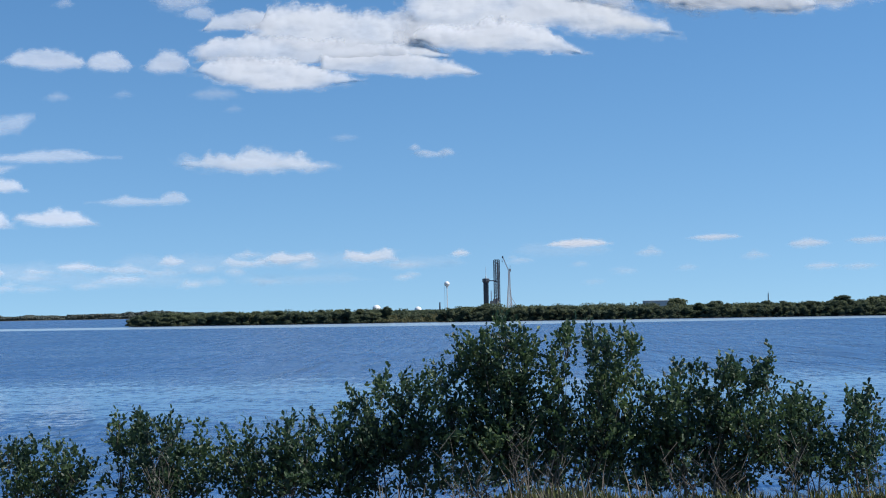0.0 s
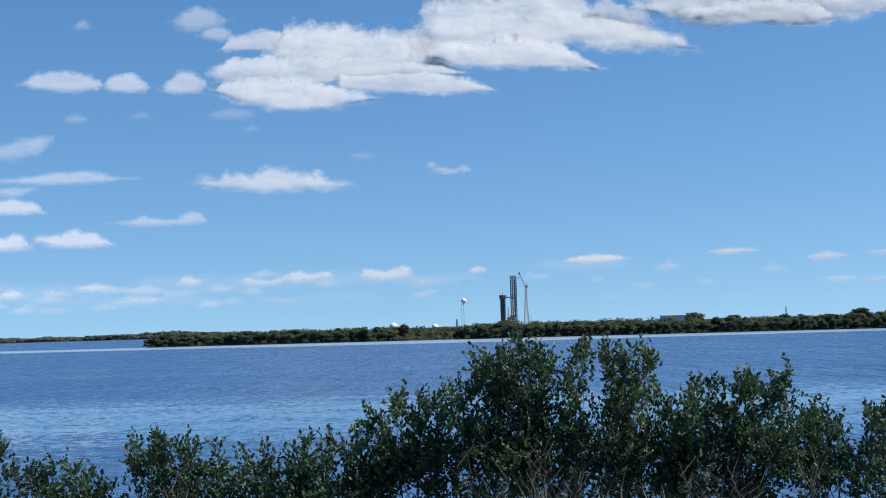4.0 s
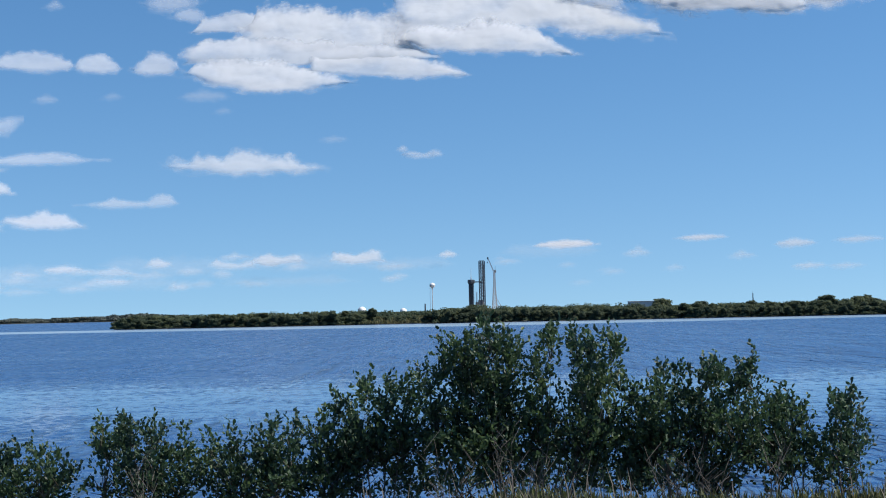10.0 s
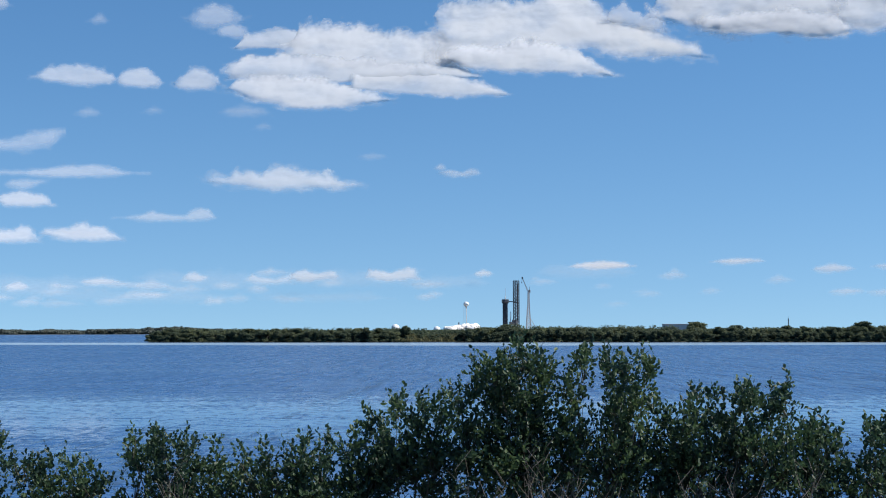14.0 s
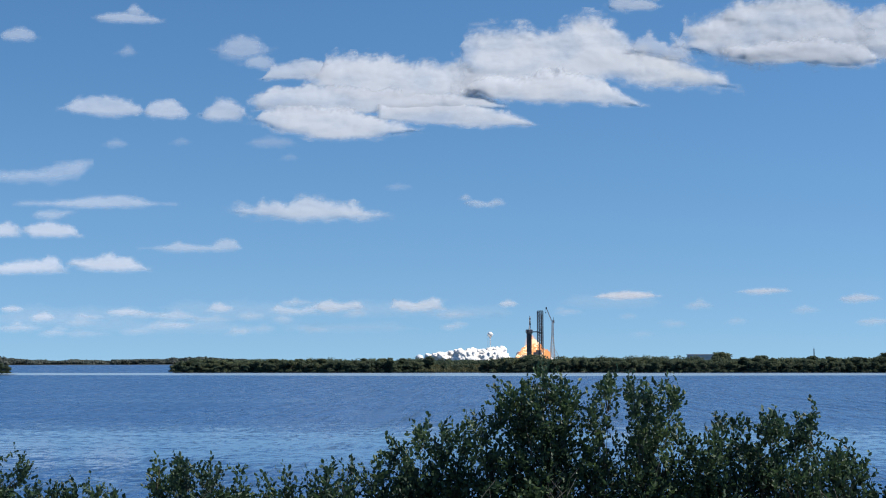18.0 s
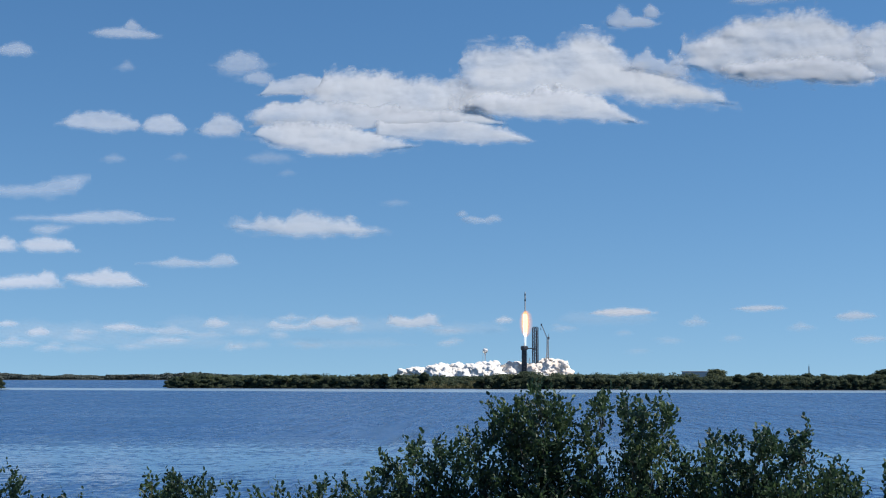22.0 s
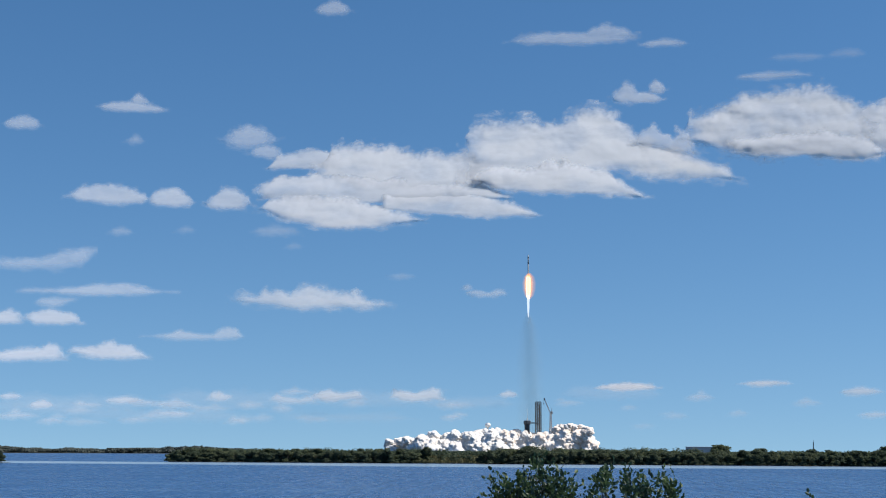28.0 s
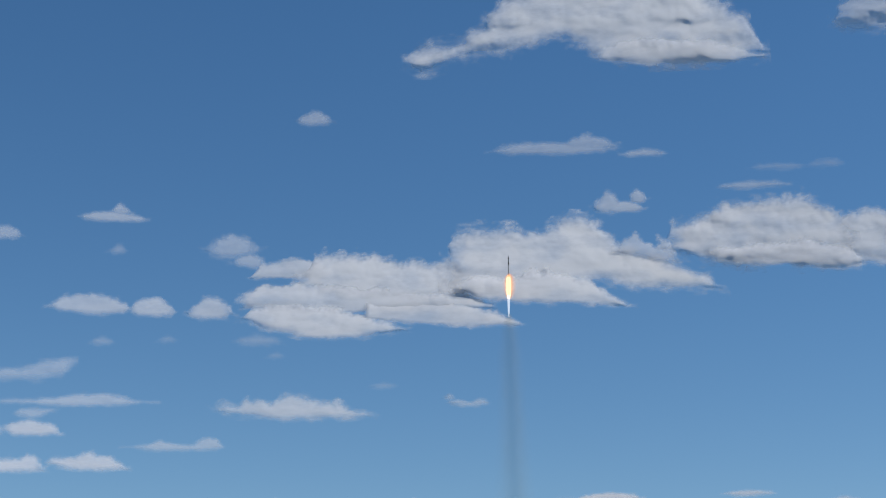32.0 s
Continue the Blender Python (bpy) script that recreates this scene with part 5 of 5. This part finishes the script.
cloud(-18.73, 1.57, 0.0085, "pale veil of cloud low over the horizon", 4550, [(0.00, -0.01, 1.91, 0.31, 0.3), (-0.95, 0.09, 0.76, 0.23, 0.3)])
cloud(-16.82, 1.75, 0.0085, "faint wisp of cloud low over the horizon", 4900, [(0.07, -0.05, 0.46, 0.09, 0.29), (-0.29, 0.00, 0.24, 0.14, 0.34)])
cloud(-14.69, 1.84, 0.0085, "faint wisp of cloud low over the horizon", 4900, [(0.00, -0.03, 0.73, 0.10, 0.3), (-0.24, 0.03, 0.19, 0.10, 0.35)])
cloud(-13.98, 1.45, 0.0085, "faint wisp of cloud low over the horizon", 4620, [(0.00, -0.02, 0.76, 0.15, 0.34), (-0.33, 0.05, 0.28, 0.13, 0.34)])
cloud(-12.43, 1.68, 0.0085, "faint wisp of cloud low over the horizon", 4620, [(0.00, -0.05, 0.79, 0.09, 0.31), (0.18, 0.03, 0.20, 0.12, 0.25)])
cloud(-9.26, 2.31, 0.0085, "faint wisp of cloud low over the horizon", 4970, [(0.00, -0.04, 0.60, 0.12, 0.31), (-0.07, 0.02, 0.22, 0.14, 0.25)])
cloud(-7.00, 1.92, 0.0085, "faint wisp of cloud low over the horizon", 4900, [(0.00, -0.05, 0.36, 0.14, 0.27), (0.04, 0.04, 0.23, 0.15, 0.26)])
cloud(-16.93, 1.15, 0.0085, "faint wisp of cloud low over the horizon", 4900, [(0.00, -0.06, 0.80, 0.09, 0.25), (-0.29, 0.05, 0.27, 0.10, 0.28)])
cloud(-18.03, 1.20, 0.0085, "faint wisp of cloud low over the horizon", 4480, [(-0.06, -0.06, 0.43, 0.12, 0.25), (0.15, 0.06, 0.33, 0.13, 0.36)])
cloud(-3.32, 1.41, 0.0085, "faint wisp of cloud low over the horizon", 4830, [(-0.14, -0.05, 0.35, 0.11, 0.36), (0.16, 0.03, 0.33, 0.12, 0.34)])
cloud(-8.62, 1.28, 0.0085, "faint wisp of cloud low over the horizon", 4900, [(0.11, -0.04, 0.49, 0.10, 0.29), (-0.27, 0.03, 0.33, 0.11, 0.24)])
cloud(-11.42, 1.23, 0.0085, "faint wisp of cloud low over the horizon", 4620, [(0.00, -0.06, 0.36, 0.10, 0.33), (-0.15, 0.01, 0.19, 0.15, 0.29)])
cloud(0.92, 1.95, 0.0085, "faint wisp of cloud low over the horizon", 4830, [(0.05, -0.05, 0.45, 0.09, 0.25), (-0.30, 0.05, 0.20, 0.09, 0.3)])
cloud(5.76, 2.16, 0.0085, "faint wisp of cloud low over the horizon", 4970, [(0.00, -0.04, 0.47, 0.17, 0.25), (0.03, 0.06, 0.24, 0.15, 0.3)])
cloud(9.61, 1.94, 0.0085, "faint wisp of cloud low over the horizon", 4970, [(0.00, -0.04, 0.46, 0.12, 0.24), (-0.08, 0.02, 0.32, 0.14, 0.3)])
cloud(4.79, 1.45, 0.0085, "faint wisp of cloud low over the horizon", 4900, [(0.14, -0.02, 0.36, 0.11, 0.27), (-0.17, 0.04, 0.32, 0.09, 0.25)])
cloud(-19.31, 1.35, 0.0085, "faint wisp of cloud low over the horizon", 4830, [(0.00, -0.06, 0.81, 0.13, 0.36), (-0.10, 0.06, 0.28, 0.14, 0.33)])
cloud(-15.05, 1.25, 0.0085, "faint wisp of cloud low over the horizon", 4550, [(-0.07, -0.07, 0.59, 0.09, 0.27), (0.33, 0.05, 0.33, 0.11, 0.32)])


# ---- mangrove bushes on the near bank ----
def leaves(r, tips, ways, per, size):
    """Oval leaves, folded at the midrib, set round twigs that start at tips and run along ways."""
    n = len(tips) * per
    k = np.repeat(np.arange(len(tips)), per)
    along = np.tile(np.linspace(0.15, 1.0, per), len(tips))
    base = tips[k] + ways[k] * along[:, None]
    w = ways[k] / np.linalg.norm(ways[k], axis=1)[:, None]
    side = np.cross(w, r.normal(size=(n, 3)))
    side /= np.linalg.norm(side, axis=1)[:, None]
    d = w * r.uniform(0.35, 1.1, n)[:, None] + side * r.uniform(0.5, 1.0, n)[:, None] + (0, 0, 0.25)
    d /= np.linalg.norm(d, axis=1)[:, None]
    b = np.cross(d, r.normal(size=(n, 3)))
    b /= np.linalg.norm(b, axis=1)[:, None]
    nn = np.cross(d, b)
    L = (size * r.uniform(0.7, 1.2, n))[:, None]
    W, fold = L * 0.31, L * 0.08
    v = np.stack([base, base + d * L * .3 + b * W * .9 + nn * fold, base + d * L * .72 + b * W * .85 + nn * fold, base + d * L,
                  base + d * L * .72 - b * W * .85 + nn * fold, base + d * L * .3 - b * W * .9 + nn * fold], 1).reshape(-1, 3)
    i = np.arange(n)[:, None] * 6
    return v, np.concatenate([i + (0, 1, 2, 3), i + (0, 3, 4, 5)])


def shrub(seed, y, label, lobes, twigs=200, leaf=0.053):
    """A bush: pale stems from one root, forking into lobes (x, z, half width, half height) full of leafy twigs, with thinner
    leaves on the limbs below each high lobe."""
    r = np.random.default_rng(seed)
    cx = float(np.mean([b[0] for b in lobes]))
    gz = bank_height(cx, y)
    t = thing("mangrove_bush", (cx, y, gz), label, "bush", "bushes on the bank")
    full = [(*b, 1.0, True) for b in lobes]
    for x, z, rx, rz in lobes:
        low = z - rz
        if low - gz > 0.75:
            full.append((x + 0.12 * (cx - x), 0.5 * (low + gz + 0.3) + 0.1, max(rx, 0.2), 0.5 * (low - gz - 0.3) + 0.12, 0.42, False))
    for x, z, rx, rz, dense, stem in full:
        mid = Vector((x - cx, r.uniform(-0.2, 0.2), z - gz))
        if stem:
            bm = bmesh.new()
            root = Vector((r.uniform(-0.15, 0.15) + 0.4 * (x - cx), r.uniform(-0.1, 0.1), -0.05))
            end = mid + Vector((r.uniform(-.4, .4) * rx, r.uniform(-.2, .2), r.uniform(-0.3, 0.2) * rz))
            bend = root.lerp(end, 0.45) + Vector((r.uniform(-.15, .15), r.uniform(-.1, .1), 0))
            pts = [root * (1 - q) ** 2 + bend * 2 * q * (1 - q) + end * q * q for q in np.linspace(0, 1, 8)]
            wide = r.uniform(0.018, 0.03)
            for q in range(7):
                beam(bm, pts[q], pts[q + 1], wide * (1 - q / 8), wide * (1 - (q + 1) / 8), 5)
            for _ in range(5):
                a = pts[int(r.integers(2, 6))]
                beam(bm, a, a + Vector((r.uniform(-.2, .2), r.uniform(-.2, .2), r.uniform(.05, .22))), 0.009, 0.004, 4)
            part("stem", bm, M_bark, t)
        sprigs = max(6, int(60 * (rx * rz) / 0.12))
        d = r.normal(size=(sprigs, 3))
        d /= np.linalg.norm(d, axis=1)[:, None]
        heads = np.array(mid) + d * (r.uniform(0.1, 1.0, sprigs) ** 0.45)[:, None] * (rx * 0.95, 0.42, rz * 0.92)
        m = int(twigs * dense * min(rx * rz, 0.08 + 0.3 * rx * rz) / 0.12)
        k = r.integers(0, sprigs, m)
        p = heads[k] + np.clip(r.normal(size=(m, 3)), -1.5, 1.5) * ((0.035, 0.05, 0.06) if stem else (0.08, 0.1, 0.09))
        way = d[k] * 0.45 + r.normal(size=(m, 3)) * 0.5 + (0, 0, 0.6)
        way *= (r.uniform(0.1, 0.22, m) / np.linalg.norm(way, axis=1))[:, None]
        bm = bmesh.new()
        for h in heads[::2]:
            beam(bm, mid.lerp(Vector(h), 0.15) - Vector((0, 0, 0.1)), mid.lerp(Vector(h), 0.85), 0.009, 0.004, 4)
        part("twig_spray", bm, M_green_twig, t)
        v, f = leaves(r, p - way * 0.5, way, 6, leaf)
        tagged(from_mesh("crown", data_mesh("crown", v, f), M_leaf, t), kind="stuff")
    return t


B = "dark green mangrove bush with pale stems on the bank"
shrub(31, 16.2, B, [(-5.85, 2.2, 0.26, 0.32), (-5.9, 1.75, 0.35, 0.35)])
shrub(32, 16.0, B, [(-5.2, 2.06, 0.17, 0.2), (-4.98, 2.0, 0.18, 0.2), (-4.67, 2.03, 0.14, 0.2), (-4.45, 1.88, 0.15, 0.16), (-4.85, 1.72, 0.48, 0.22)])
shrub(33, 16.1, B, [(-4.07, 2.24, 0.08, 0.24), (-3.95, 2.06, 0.18, 0.24), (-3.7, 2.25, 0.15, 0.22), (-3.47, 2.23, 0.16, 0.24), (-3.22, 2.1, 0.13, 0.22), (-3.6, 1.82, 0.45, 0.32), (-3.08, 1.85, 0.14, 0.22)])
shrub(34, 15.9, B, [(-2.86, 2.13, 0.09, 0.19), (-2.58, 2.18, 0.1, 0.2), (-2.7, 1.82, 0.25, 0.28), (-2.25, 2.24, 0.12, 0.22), (-2.02, 2.24, 0.12, 0.22), (-2.2, 1.82, 0.36, 0.33), (-1.7, 1.75, 0.3, 0.3)])
shrub(35, 16.1, B, [(-1.77, 2.26, 0.11, 0.2), (-1.6, 2.58, 0.07, 0.22), (-1.42, 2.42, 0.11, 0.22), (-1.25, 2.68, 0.08, 0.24), (-1.06, 2.58, 0.14, 0.24), (-0.83, 2.65, 0.13, 0.26), (-1.4, 2.08, 0.36, 0.3), (-0.9, 2.12, 0.36, 0.36)])
shrub(36, 16.0, "tall dark green mangrove bush with open gaps between its limbs",
      [(-0.6, 2.78, 0.11, 0.27), (-0.4, 2.98, 0.1, 0.29), (-0.22, 3.05, 0.16, 0.28), (0.07, 3.14, 0.2, 0.34), (0.26, 2.98, 0.14, 0.3), (0.0, 2.9, 0.3, 0.24), (0.56, 2.92, 0.11, 0.3), (0.69, 3.08, 0.1, 0.26),
       (0.97, 3.05, 0.1, 0.28), (1.13, 3.1, 0.13, 0.26), (1.32, 3.06, 0.1, 0.26), (0.0, 2.6, 0.38, 0.34), (1.14, 2.65, 0.24, 0.34), (1.2, 2.22, 0.28, 0.34), (-0.05, 2.12, 0.4, 0.32), (0.52, 2.42, 0.2, 0.3), (-0.52, 2.36, 0.24, 0.34)])
shrub(40, 16.3, B, [(0.55, 1.98, 0.3, 0.22), (0.95, 1.85, 0.26, 0.2)], 70)
shrub(37, 15.9, B, [(1.5, 2.6, 0.13, 0.2), (1.69, 2.58, 0.14, 0.2), (1.86, 2.68, 0.11, 0.25), (2.04, 2.68, 0.13, 0.22), (2.26, 2.74, 0.14, 0.24), (2.4, 2.82, 0.09, 0.2), (2.62, 2.7, 0.13, 0.25),
                    (2.77, 2.74, 0.09, 0.26), (1.7, 2.2, 0.36, 0.34), (2.3, 2.25, 0.42, 0.36), (2.75, 2.2, 0.16, 0.36), (1.6, 1.8, 0.36, 0.22), (2.4, 1.78, 0.36, 0.22)])
shrub(38, 16.1, B, [(2.98, 2.36, 0.09, 0.2), (3.06, 2.46, 0.09, 0.2), (3.2, 2.4, 0.13, 0.21), (3.34, 2.26, 0.1, 0.24), (3.15, 1.98, 0.28, 0.28), (3.48, 1.85, 0.17, 0.22)])
shrub(39, 16.0, B, [(3.68, 2.4, 0.14, 0.2), (3.82, 2.46, 0.09, 0.2), (3.75, 2.12, 0.1, 0.14), (3.6, 1.92, 0.13, 0.16), (3.74, 1.72, 0.1, 0.14)])
shrub(41, 15.6, "low dark green mangrove growth at the edge of the bank", [(4.25, 1.6, 0.2, 0.14), (4.6, 1.66, 0.22, 0.18)], 100)
for k, x in enumerate((-0.7, 0.25, 1.15, 2.0)):
    shrub(45 + k, 16.8 + 0.15 * (k % 3), "low dark green mangrove growth at the foot of the bushes", [(x, 1.66, 0.45, 0.2), (x + 0.45, 1.58, 0.36, 0.18)], 80)


def dead_shrub(seed, x, y, high, wide):
    """A bare, bleached shrub: thin stems that fan out and fork."""
    r = np.random.default_rng(seed)
    t = thing("dead_shrub", (x, y, bank_height(x, y)), "bare bleached twigs standing in the grass", "bush", "dead shrubs")
    for k in range(6):
        bm = bmesh.new()
        a = Vector((r.uniform(-.05, .05), r.uniform(-.05, .05), -0.04))
        way = Vector((r.uniform(-1, 1) * wide, r.uniform(-.4, .4), high)) * r.uniform(0.5, 0.85)
        p = a
        for q in range(5):
            n = a + way * (q + 1) / 5 + Vector((r.uniform(-.03, .03), r.uniform(-.03, .03), 0))
            beam(bm, p, n, 0.0065 * (1 - q / 6), 0.0065 * (1 - (q + 1) / 6), 5)
            if q > 0:
                beam(bm, n, n + Vector((r.uniform(-.16, .16), r.uniform(-.1, .1), r.uniform(.06, .2))), 0.004, 0.0025, 4)
            p = n
        part("stem", bm, M_twig, t)


for k, (x, high, wide) in enumerate(((-0.35, 0.75, 0.3), (0.15, 1.0, 0.2), (0.45, 0.7, 0.35), (1.75, 0.75, 0.45), (2.2, 0.55, 0.4), (2.75, 0.95, 0.25), (-3.3, 0.8, 0.25))):
    dead_shrub(60 + k, x, 14.7 + 0.1 * (k % 3), high, wide)
tufts("dry_grass", 9000, (-0.9, 4.6), (12.6, 14.2), bank_height, 0.19, M_dry, "dry brown grass at the top of the bank", 0.006)
tufts("weeds_on_the_bank", 5200, (-1.6, 4.8), (12.9, 14.6), bank_height, 0.2, M_weed, "low green weeds among the dry grass", 0.013)
tufts("dry_stalks", 190, (-1.2, 4.6), (13.2, 15.2), bank_height, 0.5, M_twig, "pale dry stalks standing in the grass", 0.006)
tufts("bank_grass", 8000, (-7, 5.5), (13.8, 18.0), bank_height, 0.2, M_green_grass, "olive grass under the bushes", 0.006)


def motions():
    climb = [(13, 0), (14, 2.4), (15, 9.4), (16, 21), (17, 37.5), (18, 59), (19, 84.5), (20, 114), (21, 144), (22, 178), (23, 224), (24, 266), (25, 320),
             (26, 380), (27, 444), (28, 509), (29, 580), (30, 658), (31, 748), (32, 837)]
    rows = [(t, pose(-30.0 + 3.0 * max(0, t - 19) / 13, PAD + 10, 12 + s)) for t, s in [(0, 0)] + climb]
    walk(ROCKET, rows)
    walk(TRAIL, rows)
    # the flame waits in the trench until ignition
    walk(PLUME, [(t, pose(x.translation.x, PAD + 10, x.translation.z - (75 if t < 13.5 else 25 if t < 14.5 else 0))) for t, x in rows])
    walk(WATER, [(0, pose(0, 0, 0)), (32, pose(7, 0, 0))])      # ripples drift with the breeze
    for ob, way in SMOKE + FIRE + CLOUDS:
        walk(ob, way)


motions()
